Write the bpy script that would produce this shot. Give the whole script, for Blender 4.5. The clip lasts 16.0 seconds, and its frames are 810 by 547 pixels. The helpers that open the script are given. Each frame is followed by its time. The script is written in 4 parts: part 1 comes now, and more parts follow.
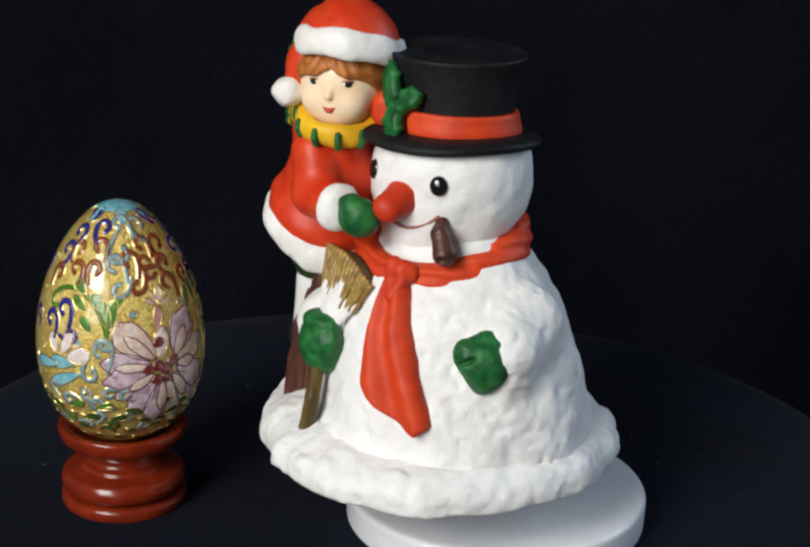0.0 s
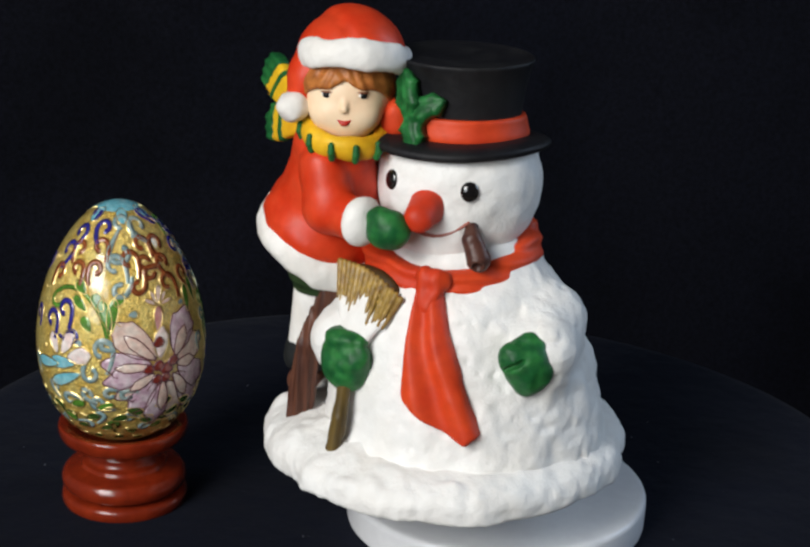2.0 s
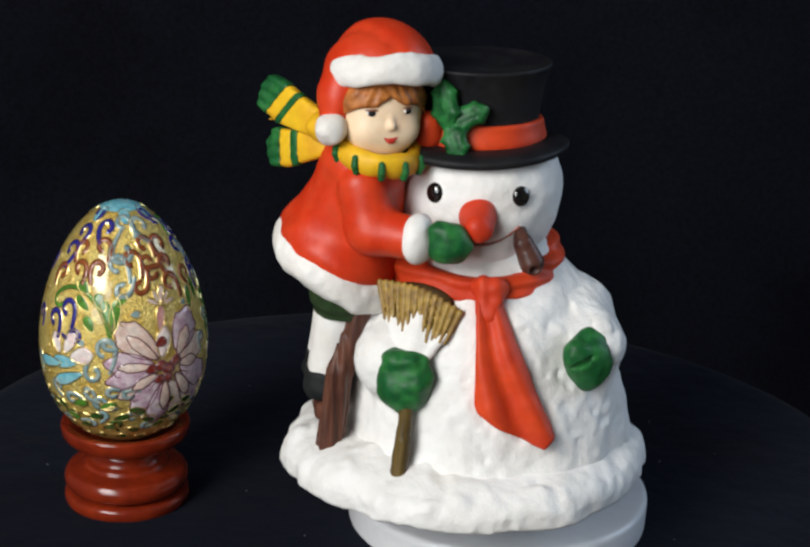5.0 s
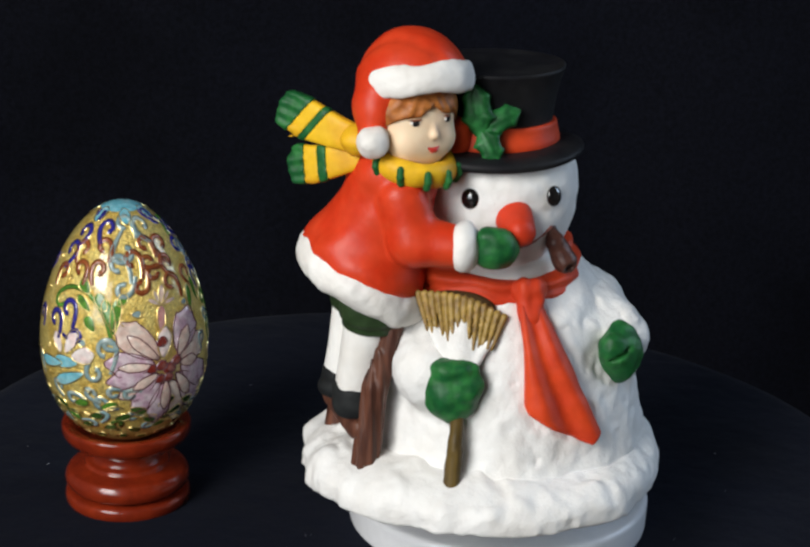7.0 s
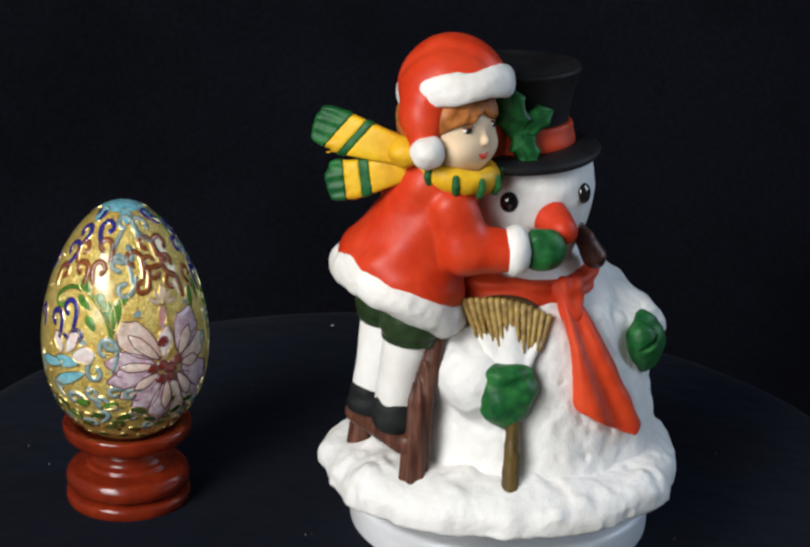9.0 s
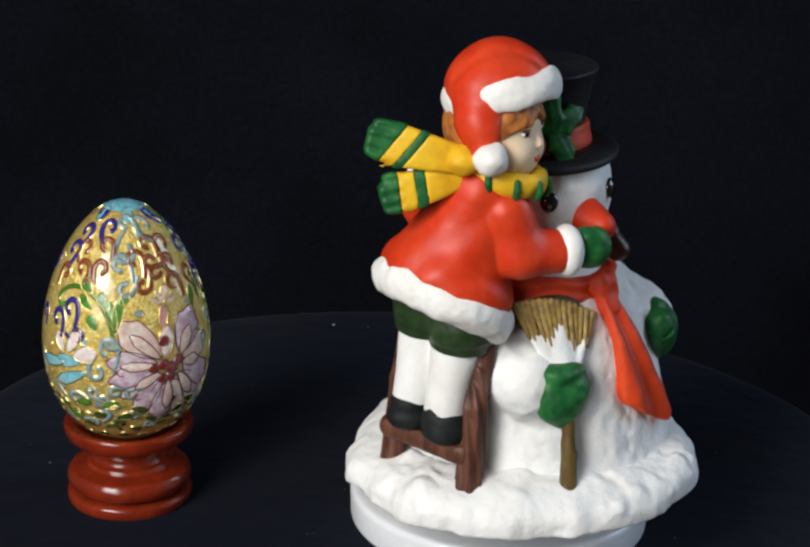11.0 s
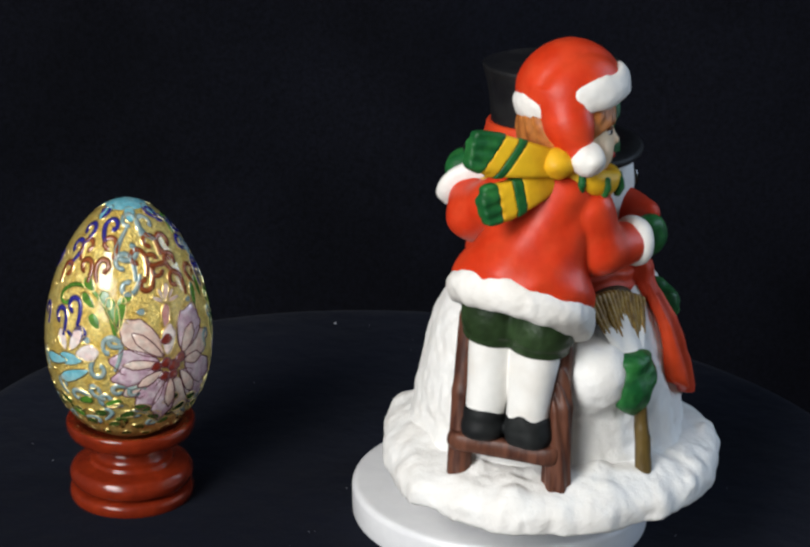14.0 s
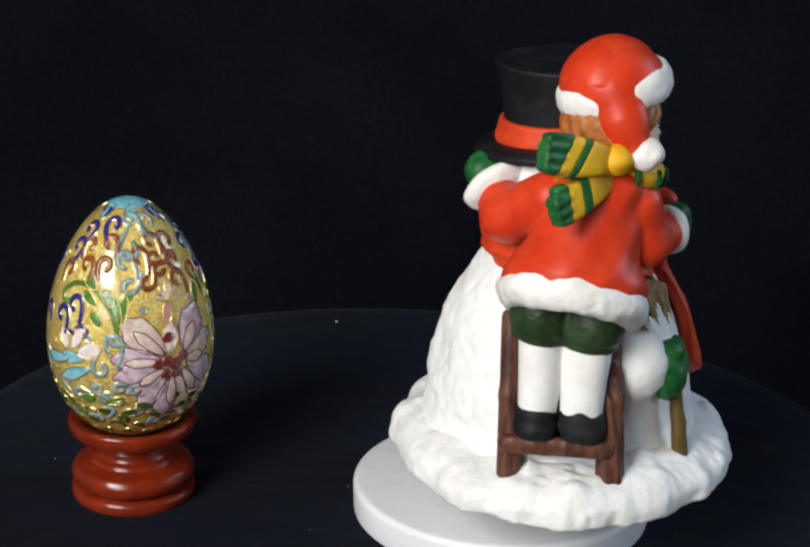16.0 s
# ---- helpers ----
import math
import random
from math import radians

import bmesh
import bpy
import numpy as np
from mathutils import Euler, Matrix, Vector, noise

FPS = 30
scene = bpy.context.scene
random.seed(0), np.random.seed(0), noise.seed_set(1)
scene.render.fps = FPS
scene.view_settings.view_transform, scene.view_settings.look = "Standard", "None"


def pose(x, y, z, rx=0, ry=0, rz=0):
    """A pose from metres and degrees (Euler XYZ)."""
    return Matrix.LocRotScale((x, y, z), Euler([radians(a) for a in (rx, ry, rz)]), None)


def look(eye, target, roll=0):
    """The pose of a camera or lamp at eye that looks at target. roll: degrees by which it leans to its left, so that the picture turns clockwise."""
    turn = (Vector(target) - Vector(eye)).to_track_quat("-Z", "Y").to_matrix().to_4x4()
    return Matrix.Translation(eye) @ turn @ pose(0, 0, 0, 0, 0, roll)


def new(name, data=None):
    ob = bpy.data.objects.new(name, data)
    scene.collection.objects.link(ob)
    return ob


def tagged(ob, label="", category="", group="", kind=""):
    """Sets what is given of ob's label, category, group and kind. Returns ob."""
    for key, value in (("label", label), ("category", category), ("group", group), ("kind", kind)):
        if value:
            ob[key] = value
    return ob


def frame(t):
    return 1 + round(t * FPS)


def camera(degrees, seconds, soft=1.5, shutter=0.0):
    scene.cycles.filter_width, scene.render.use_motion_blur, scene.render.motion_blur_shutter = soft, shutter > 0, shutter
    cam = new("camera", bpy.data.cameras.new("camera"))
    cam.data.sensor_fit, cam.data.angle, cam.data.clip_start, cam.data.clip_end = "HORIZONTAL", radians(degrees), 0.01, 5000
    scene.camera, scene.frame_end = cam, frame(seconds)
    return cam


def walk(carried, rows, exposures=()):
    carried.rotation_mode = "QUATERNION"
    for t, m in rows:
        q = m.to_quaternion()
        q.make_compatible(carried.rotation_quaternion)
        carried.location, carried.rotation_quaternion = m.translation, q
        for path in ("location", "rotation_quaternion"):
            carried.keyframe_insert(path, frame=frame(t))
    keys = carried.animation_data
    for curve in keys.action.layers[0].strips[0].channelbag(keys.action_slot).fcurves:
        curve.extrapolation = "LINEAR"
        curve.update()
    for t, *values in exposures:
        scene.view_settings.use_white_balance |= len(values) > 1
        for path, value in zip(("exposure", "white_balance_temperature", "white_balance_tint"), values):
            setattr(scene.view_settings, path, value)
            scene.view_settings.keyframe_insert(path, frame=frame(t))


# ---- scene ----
# camera: on a tripod before the table, settling back by a few millimetres
MM = 0.001
EYE = Vector((0.0, -0.5155, 0.25895))
AHEAD = Vector((-0.05245, 0.94068, -0.33523))
RIGHT = Vector((0.99750, 0.06528, 0.02712))
UP = Vector((-0.04740, 0.33297, 0.94175))
cam = camera(23.84, 16.0, soft=2.6)


def camera_at(back, left, down):
    """The tripod pose: moved back (metres), turned to the left and down (radians)."""
    eye = EYE - AHEAD * back
    return look(eye, eye + AHEAD - RIGHT * left - UP * down, 1.65)


walk(cam, [(0.0, camera_at(0.0, 0.0, 0.0)), (1.5, camera_at(0.0001, 0.00007, 0.0)),
           (4.0, camera_at(0.0013, 0.0008, 0.0)), (8.0, camera_at(0.0025, 0.00148, 0.0)),
           (12.0, camera_at(0.0040, 0.00233, 0.00048)), (16.0, camera_at(0.0060, 0.0035, 0.00185))],
     exposures=[(0.0, -0.06), (4.0, -0.06), (8.0, 0.0), (12.0, 0.07), (16.0, 0.12)])

# ---- light: a lamp above and to the left of the camera, a cool window to the right ----
world = bpy.data.worlds.new("room_dark")
scene.world = world
world.use_nodes = True
world.node_tree.nodes["Background"].inputs[0].default_value = (0.55, 0.65, 0.9, 1)
world.node_tree.nodes["Background"].inputs[1].default_value = 0.03


def area(name, eye, target, w, h, watts, colour):
    data = bpy.data.lights.new(name, "AREA")
    data.shape, data.size, data.size_y, data.energy, data.color = "RECTANGLE", w, h, watts, colour
    ob = new(name, data)
    ob.matrix_world = look(eye, target)
    return ob


area("key_lamp", (-0.59, -0.88, 0.70), (-0.03, 0.0, 0.06), 0.46, 0.46, 12.2, (1.0, 0.985, 0.96))
area("window_light", (1.30, 0.40, 0.65), (0.0, -0.05, 0.05), 0.6, 0.9, 11.0, (0.60, 0.77, 1.0))
# added soft fill from the front left, with no known source behind it
area("front_fill", (-0.75, -1.65, 0.62), (0.0, 0.0, 0.05), 0.9, 0.8, 15.0, (0.92, 0.965, 1.0))


# ---- materials ----
def mat(name, colour, rough=0.5, metal=0.0, vary=0.12, grain=300.0, bump=0.1, bump_scale=600.0, second=None,
        coat=0.0, mix_scale=90.0, sheen=0.0, spec=0.5, fine=0.0, mix_at=(0.42, 0.62), along=1.0):
    """A surface with paint variation at two sizes, a second tone in soft patches and a fine relief."""
    m = bpy.data.materials.new(name)
    m.use_nodes = True
    nt = m.node_tree
    n, ln = nt.nodes, nt.links
    b = n["Principled BSDF"]
    b.inputs["Roughness"].default_value = rough
    b.inputs["Metallic"].default_value = metal
    b.inputs["Coat Weight"].default_value = coat
    b.inputs["Coat Roughness"].default_value = 0.08
    b.inputs["Sheen Weight"].default_value = sheen
    b.inputs["Specular IOR Level"].default_value = spec
    tc = n.new("ShaderNodeTexCoord")
    grid = n.new("ShaderNodeMapping")
    grid.inputs["Scale"].default_value = (1.0, 1.0, along)
    ln.new(tc.outputs["Object"], grid.inputs["Vector"])

    def noise_node(scale, detail):
        t = n.new("ShaderNodeTexNoise")
        t.inputs["Scale"].default_value = scale
        t.inputs["Detail"].default_value = detail
        ln.new(grid.outputs["Vector"], t.inputs["Vector"])
        return t

    big, small = noise_node(mix_scale, 3.0), noise_node(grain, 4.0)
    ramp = n.new("ShaderNodeValToRGB")
    ramp.color_ramp.elements[0].position, ramp.color_ramp.elements[1].position = mix_at
    ramp.color_ramp.elements[0].color = (*colour, 1)
    ramp.color_ramp.elements[1].color = (*(second or [c * 0.86 for c in colour]), 1)
    ln.new(big.outputs["Fac"], ramp.inputs["Fac"])
    vary_map = n.new("ShaderNodeMapRange")
    vary_map.inputs["From Min"].default_value, vary_map.inputs["From Max"].default_value = 0.3, 0.7
    vary_map.inputs["To Min"].default_value, vary_map.inputs["To Max"].default_value = 1 - vary, 1 + vary * 0.5
    ln.new(small.outputs["Fac"], vary_map.inputs["Value"])
    mul = n.new("ShaderNodeVectorMath")
    mul.operation = "SCALE"
    ln.new(ramp.outputs["Color"], mul.inputs[0])
    ln.new(vary_map.outputs["Result"], mul.inputs["Scale"])
    ln.new(mul.outputs["Vector"], b.inputs["Base Color"])
    rough_map = n.new("ShaderNodeMapRange")
    rough_map.inputs["To Min"].default_value, rough_map.inputs["To Max"].default_value = max(rough - 0.1, 0.03), min(rough + 0.1, 1)
    ln.new(big.outputs["Fac"], rough_map.inputs["Value"])
    ln.new(rough_map.outputs["Result"], b.inputs["Roughness"])
    if bump:
        relief = noise_node(bump_scale, 4.0)
        bn = n.new("ShaderNodeBump")
        bn.inputs["Strength"].default_value, bn.inputs["Distance"].default_value = bump, 0.0012
        ln.new(relief.outputs["Fac"], bn.inputs["Height"])
        if fine:
            grainy = noise_node(fine, 2.0)
            b2 = n.new("ShaderNodeBump")
            b2.inputs["Strength"].default_value, b2.inputs["Distance"].default_value = 0.25, 0.0004
            ln.new(grainy.outputs["Fac"], b2.inputs["Height"])
            ln.new(bn.outputs["Normal"], b2.inputs["Normal"])
            ln.new(b2.outputs["Normal"], b.inputs["Normal"])
        else:
            ln.new(bn.outputs["Normal"], b.inputs["Normal"])
    return m


M_SNOW = mat("snow_bisque", (0.82, 0.81, 0.785), 0.6, vary=0.04, bump=0.38, bump_scale=360, second=(0.79, 0.77, 0.735), fine=1500, spec=0.35)
M_WHITE = mat("white_paint", (0.82, 0.80, 0.76), 0.55, vary=0.05, bump=0.25, bump_scale=500, second=(0.76, 0.73, 0.68), spec=0.28)
M_STOCKING = mat("stocking_white", (0.80, 0.785, 0.75), 0.5, vary=0.05, bump=0.12, second=(0.76, 0.73, 0.68), spec=0.18)
M_RED = mat("red_paint", (0.62, 0.050, 0.014), 0.42, vary=0.10, bump=0.08, bump_scale=500, second=(0.58, 0.034, 0.007), mix_scale=120, spec=0.28)
M_SCARF = mat("scarf_red_paint", (0.64, 0.058, 0.012), 0.55, vary=0.10, bump=0.12, bump_scale=400, second=(0.54, 0.040, 0.010), spec=0.28)
M_NOSE = mat("nose_red_paint", (0.62, 0.042, 0.012), 0.5, bump=0.1, vary=0.08, spec=0.28)
M_YELLOW = mat("yellow_paint", (0.80, 0.48, 0.018), 0.5, bump=0.1, second=(0.70, 0.36, 0.012), spec=0.28)
M_GREEN = mat("green_paint", (0.009, 0.095, 0.025), 0.48, vary=0.3, bump=0.15, second=(0.022, 0.155, 0.034), mix_scale=240, spec=0.28)
M_HOLLY = mat("holly_green_paint", (0.009, 0.090, 0.022), 0.45, vary=0.3, bump=0.2, second=(0.020, 0.15, 0.036), mix_scale=300, spec=0.28)
M_PANTS = mat("dark_green_paint", (0.020, 0.040, 0.014), 0.42, vary=0.3, bump=0.3, second=(0.036, 0.068, 0.026), spec=0.28)
M_BLACK = mat("hat_black_paint", (0.007, 0.007, 0.009), 0.55, vary=0.3, bump=0.15, second=(0.013, 0.013, 0.014), mix_scale=70, spec=0.2)
M_SHOE = mat("shoe_black_paint", (0.010, 0.011, 0.012), 0.62, vary=0.3, second=(0.018, 0.020, 0.020), spec=0.2)
M_EYE = mat("glossy_black_paint", (0.008, 0.007, 0.007), 0.12, bump=0.0, coat=0.6)
M_SKIN = mat("skin_paint", (0.88, 0.68, 0.46), 0.42, vary=0.04, bump=0.03, second=(0.88, 0.62, 0.40), mix_scale=120, spec=0.28)
M_BLUSH = mat("blush_paint", (0.88, 0.60, 0.42), 0.42, vary=0.04, bump=0.03, second=(0.88, 0.63, 0.46), mix_scale=120, spec=0.28)
M_LIP = mat("lip_paint", (0.52, 0.03, 0.02), 0.4, bump=0.0)
M_HAIR = mat("hair_paint", (0.47, 0.165, 0.038), 0.45, vary=0.3, grain=500, bump=0.2, second=(0.33, 0.10, 0.022), mix_scale=260, spec=0.28)
M_BROW = mat("brow_paint", (0.22, 0.07, 0.025), 0.5, bump=0.0)
M_BARK = mat("ladder_brown_paint", (0.13, 0.050, 0.030), 0.45, vary=0.35, bump=0.35, bump_scale=450, second=(0.055, 0.019, 0.012), mix_scale=420, spec=0.28, along=0.12)
M_PIPE = mat("pipe_brown_paint", (0.10, 0.040, 0.028), 0.4, vary=0.3, bump=0.2, second=(0.045, 0.016, 0.012), mix_scale=300, spec=0.28)
M_STICK = mat("broomstick_paint", (0.13, 0.085, 0.024), 0.42, vary=0.3, bump=0.2, second=(0.07, 0.045, 0.014), mix_scale=400, spec=0.28, along=0.12)
M_CORE = mat("dark_straw_paint", (0.07, 0.038, 0.012), 0.55, vary=0.35, bump=0.2, second=(0.045, 0.024, 0.008), mix_scale=300, spec=0.2)
M_STRAW = mat("straw_paint", (0.36, 0.23, 0.055), 0.36, vary=0.35, grain=700, bump=0.2, second=(0.24, 0.14, 0.036), mix_scale=330, spec=0.28)
M_SMILE = mat("smile_paint", (0.36, 0.12, 0.09), 0.6, bump=0.0)
M_PLASTIC = mat("white_plastic", (0.77, 0.77, 0.78), 0.32, vary=0.03, bump=0.02, second=(0.74, 0.74, 0.755))
M_STEEL = mat("spindle_steel", (0.5, 0.5, 0.5), 0.35, metal=1.0, bump=0.0)
M_GOLD = mat("gilt_brass", (0.84, 0.66, 0.20), 0.46, metal=0.6, vary=0.35, grain=1400, bump=0.6, bump_scale=1700, second=(0.70, 0.48, 0.10), mix_scale=200, coat=1.0)
M_WIRE = mat("gilt_wire", (0.96, 0.74, 0.30), 0.32, metal=1.0, vary=0.1, bump=0.05)
M_CLOTH = mat("black_cloth", (0.0034, 0.0050, 0.0125), 0.9, vary=0.4, grain=1100, bump=0.7, bump_scale=110, fine=1300, second=(0.0026, 0.0038, 0.0096), mix_scale=14, spec=0.07, sheen=0.02)
M_DRAPE = mat("black_backdrop", (0.0062, 0.0068, 0.0115), 0.95, vary=0.4, grain=420, bump=0.5, bump_scale=60, fine=700, second=(0.0038, 0.0042, 0.0070), mix_scale=7, spec=0.08)
M_WOOD = mat("red_lacquer", (0.21, 0.022, 0.006), 0.22, vary=0.2, grain=420, bump=0.08, second=(0.16, 0.016, 0.005), coat=0.3, mix_scale=110, spec=0.35)
M_WALL = mat("room_wall", (0.42, 0.40, 0.37), 0.8, bump=0.1, bump_scale=60, grain=30, mix_scale=3)
M_FLOOR = mat("room_floor", (0.18, 0.13, 0.09), 0.6, bump=0.1, bump_scale=60, grain=30, mix_scale=4)
M_LINT = mat("lint", (0.5, 0.5, 0.52), 0.9, bump=0.0)


def enamel(name, colour, second=None):
    return mat(name, colour, 0.2, vary=0.25, grain=600, bump=0.08, bump_scale=700, coat=0.4, second=second, mix_scale=350)


E_NAVY = enamel("navy_enamel", (0.030, 0.026, 0.21))
E_BROWN = enamel("rust_enamel", (0.21, 0.050, 0.014), (0.27, 0.08, 0.022))
E_SKY = enamel("pale_blue_enamel", (0.22, 0.33, 0.33), (0.34, 0.40, 0.36))
E_TURQ = enamel("turquoise_enamel", (0.14, 0.42, 0.50), (0.25, 0.5, 0.55))
E_LEAF = enamel("leaf_enamel", (0.10, 0.26, 0.03), (0.06, 0.16, 0.02))
# leaf green, its tone lowered to include the black cloth's reflection
E_DIMLEAF = enamel("dimmed_leaf_enamel", (0.035, 0.075, 0.014), (0.06, 0.12, 0.02))
# gilt wire with its dark reflection put into the colour
E_DARK_WIRE = enamel("wire_dark_reflection", (0.16, 0.06, 0.07))
E_PINK = enamel("pink_enamel", (0.52, 0.34, 0.42), (0.66, 0.54, 0.58))
E_ROSE = enamel("rose_enamel", (0.70, 0.50, 0.42), (0.74, 0.62, 0.54))
E_WHITE = enamel("white_enamel", (0.74, 0.66, 0.62), (0.78, 0.60, 0.56))
E_STEM = enamel("stem_enamel", (0.50, 0.22, 0.20), (0.60, 0.34, 0.32))
E_RED = enamel("dark_red_enamel", (0.20, 0.025, 0.016))


# ---- mesh tools ----
def link_mesh(name, verts, faces, material, parent=None, label="", smooth=True):
    me = bpy.data.meshes.new(name)
    me.from_pydata([tuple(v) for v in verts], [], [tuple(int(i) for i in f) for f in faces])
    me.materials.append(material)
    if smooth:
        me.polygons.foreach_set("use_smooth", [True] * len(me.polygons))
    me.update()
    ob = new(name, me)
    if parent:
        ob.parent = parent
    if label:
        ob["label"] = label
    return ob


def part(name, bm, material, parent, label="", smooth=True):
    me = bpy.data.meshes.new(name)
    bm.to_mesh(me)
    bm.free()
    me.materials.append(material)
    if smooth:
        me.polygons.foreach_set("use_smooth", [True] * len(me.polygons))
    ob = new(name, me)
    ob.parent = parent
    if label:
        ob["label"] = label
    return ob


def surface(field, lo, hi, h):
    """The skin of the solid in which field(x, y, z) is negative, as points and quads (millimetres)."""
    ax = [np.arange(lo[k], hi[k] + h, h) for k in range(3)]
    grid = np.meshgrid(*ax, indexing="ij")
    v = field(*grid)
    s = v < 0
    n = np.array(v.shape) - 1
    cnt, acc = np.zeros(n), np.zeros((*n, 3))
    edges = []
    for d in range(3):
        a = [slice(None)] * 3
        b = [slice(None)] * 3
        a[d], b[d] = slice(0, -1), slice(1, None)
        va, vb = v[tuple(a)], v[tuple(b)]
        idx = np.argwhere(s[tuple(a)] != s[tuple(b)])
        if not len(idx):
            continue
        fa, fb = va[tuple(idx.T)], vb[tuple(idx.T)]
        p = idx.astype(float)
        p[:, d] += fa / (fa - fb)
        e, g = [k for k in range(3) if k != d]
        inside = fa < 0
        edges.append((d, e, g, idx, inside))
        for oe in (0, 1):
            for og in (0, 1):
                c = idx.copy()
                c[:, e] -= oe
                c[:, g] -= og
                ok = ((c >= 0) & (c < n)).all(1)
                np.add.at(cnt, tuple(c[ok].T), 1)
                np.add.at(acc, tuple(c[ok].T), p[ok])
    used = cnt > 0
    ids = np.full(n, -1)
    ids[used] = np.arange(used.sum())
    verts = acc[used] / cnt[used][:, None] * h + np.array([a[0] for a in ax])
    faces = []
    for d, e, g, idx, inside in edges:
        ok = (idx[:, e] > 0) & (idx[:, g] > 0) & (idx[:, e] < n[e]) & (idx[:, g] < n[g])
        idx, ins = idx[ok], inside[ok]
        quad = []
        for oe, og in ((0, 0), (1, 0), (1, 1), (0, 1)):
            c = idx.copy()
            c[:, e] -= oe
            c[:, g] -= og
            quad.append(ids[tuple(c.T)])
        q = np.stack(quad, 1)
        flip = ins if d != 1 else ~ins
        q[~flip] = q[~flip][:, ::-1]
        faces.append(q)
    return verts, np.vstack(faces)


def vnoise(x, y, z, size, seed):
    """Smooth lumps of the given size, from -1 to 1."""
    lat = np.random.RandomState(seed).rand(24, 24, 24) * 2 - 1
    out = 0
    f = [np.asarray(c) / size + 37.3 for c in (x, y, z)]
    i = [np.floor(c).astype(int) for c in f]
    w = [c - k for c, k in zip(f, i)]
    w = [c * c * (3 - 2 * c) for c in w]
    for dx in (0, 1):
        for dy in (0, 1):
            for dz in (0, 1):
                k = lat[(i[0] + dx) % 24, (i[1] + dy) % 24, (i[2] + dz) % 24]
                out = out + k * (w[0] if dx else 1 - w[0]) * (w[1] if dy else 1 - w[1]) * (w[2] if dz else 1 - w[2])
    return out


def smin(a, b, k):
    h = np.clip(0.5 + 0.5 * (b - a) / k, 0, 1)
    return b * (1 - h) + a * h - k * h * (1 - h)


def smax(a, b, k):
    return -smin(-a, -b, k)


def ell(c, r, axes=None):
    """An ellipsoid; axes: three unit vectors that its radii follow."""
    def f(x, y, z):
        p = [x - c[0], y - c[1], z - c[2]]
        if axes is not None:
            p = [p[0] * a[0] + p[1] * a[1] + p[2] * a[2] for a in axes]
        q = np.sqrt(sum((p[k] / r[k]) ** 2 for k in range(3)) + 1e-9)
        g = np.sqrt(sum((p[k] / r[k] ** 2) ** 2 for k in range(3)) + 1e-9)
        return q * (q - 1) / g
    return f


def cone(a, b, ra, rb):
    """A rounded limb from a to b with radii ra and rb."""
    a, b = np.array(a, float), np.array(b, float)
    d = b - a

    def f(x, y, z):
        t = np.clip(((x - a[0]) * d[0] + (y - a[1]) * d[1] + (z - a[2]) * d[2]) / (d @ d), 0, 1)
        return np.sqrt((x - a[0] - t * d[0]) ** 2 + (y - a[1] - t * d[1]) ** 2 + (z - a[2] - t * d[2]) ** 2) - (ra + (rb - ra) * t)
    return f


def ring(c, normal, major, minor, tall=None):
    """A torus; tall: its half height along the normal."""
    nn = np.array(normal, float) / np.linalg.norm(normal)
    tall = tall or minor

    def f(x, y, z):
        px, py, pz = x - c[0], y - c[1], z - c[2]
        h = px * nn[0] + py * nn[1] + pz * nn[2]
        rad = np.sqrt(np.maximum(px * px + py * py + pz * pz - h * h, 0)) - major
        return (np.sqrt((rad / minor) ** 2 + (h / tall) ** 2) - 1) * minor
    return f


def plane(p, n):
    """Negative on the side away from n."""
    nn = np.array(n, float) / np.linalg.norm(n)
    return lambda x, y, z: (x - p[0]) * nn[0] + (y - p[1]) * nn[1] + (z - p[2]) * nn[2]


def join(k, *fs):
    def f(x, y, z):
        v = fs[0](x, y, z)
        for g in fs[1:]:
            v = smin(v, g(x, y, z), k)
        return v
    return f


def meet(*fs):
    return lambda x, y, z: np.maximum.reduce([g(x, y, z) for g in fs])


def rough(f, *layers):
    """Lumps added to a solid: layers of (depth, size, seed)."""
    def g(x, y, z):
        v = f(x, y, z)
        for depth, size, seed in layers:
            v = v + depth * vnoise(x, y, z, size, seed)
        return v
    return g


GROUND = 10.7  # the table's cloth lies this many mm under the top of the white base
TURN, OFF = radians(-37), (-18.4, -9.6)


def to_thing(v):
    """From the figurine's own millimetres (snowman towards -y) to metres round the spindle."""
    v = np.asarray(v, float)
    c, s = math.cos(TURN), math.sin(TURN)
    return np.stack([c * v[:, 0] - s * v[:, 1] + OFF[0], s * v[:, 0] + c * v[:, 1] + OFF[1], v[:, 2] + GROUND], 1) * MM


def shape(name, field, lo, hi, h, material, parent, label=""):
    v, f = surface(field, lo, hi, h)
    return link_mesh(name, to_thing(v), f, material, parent, label)


def lathe(profile, seg=96):
    """Points and faces of a turned body from (radius, height) pairs in millimetres."""
    verts, faces = [], []
    n = len(profile)
    for i in range(seg):
        a = 2 * math.pi * i / seg
        verts += [(r * math.cos(a), r * math.sin(a), z) for r, z in profile]
    for i in range(seg):
        j = (i + 1) % seg
        faces += [(i * n + k, j * n + k, j * n + k + 1, i * n + k + 1) for k in range(n - 1)]
    return np.array(verts), faces


def soften(profile, steps=4):
    """A profile with its corners rounded (Chaikin)."""
    p = [np.array(q, float) for q in profile]
    for _ in range(steps):
        out = [p[0]]
        for a, b in zip(p, p[1:]):
            out += [a * 0.75 + b * 0.25, a * 0.25 + b * 0.75]
        p = out + [p[-1]]
    return [tuple(q) for q in p]


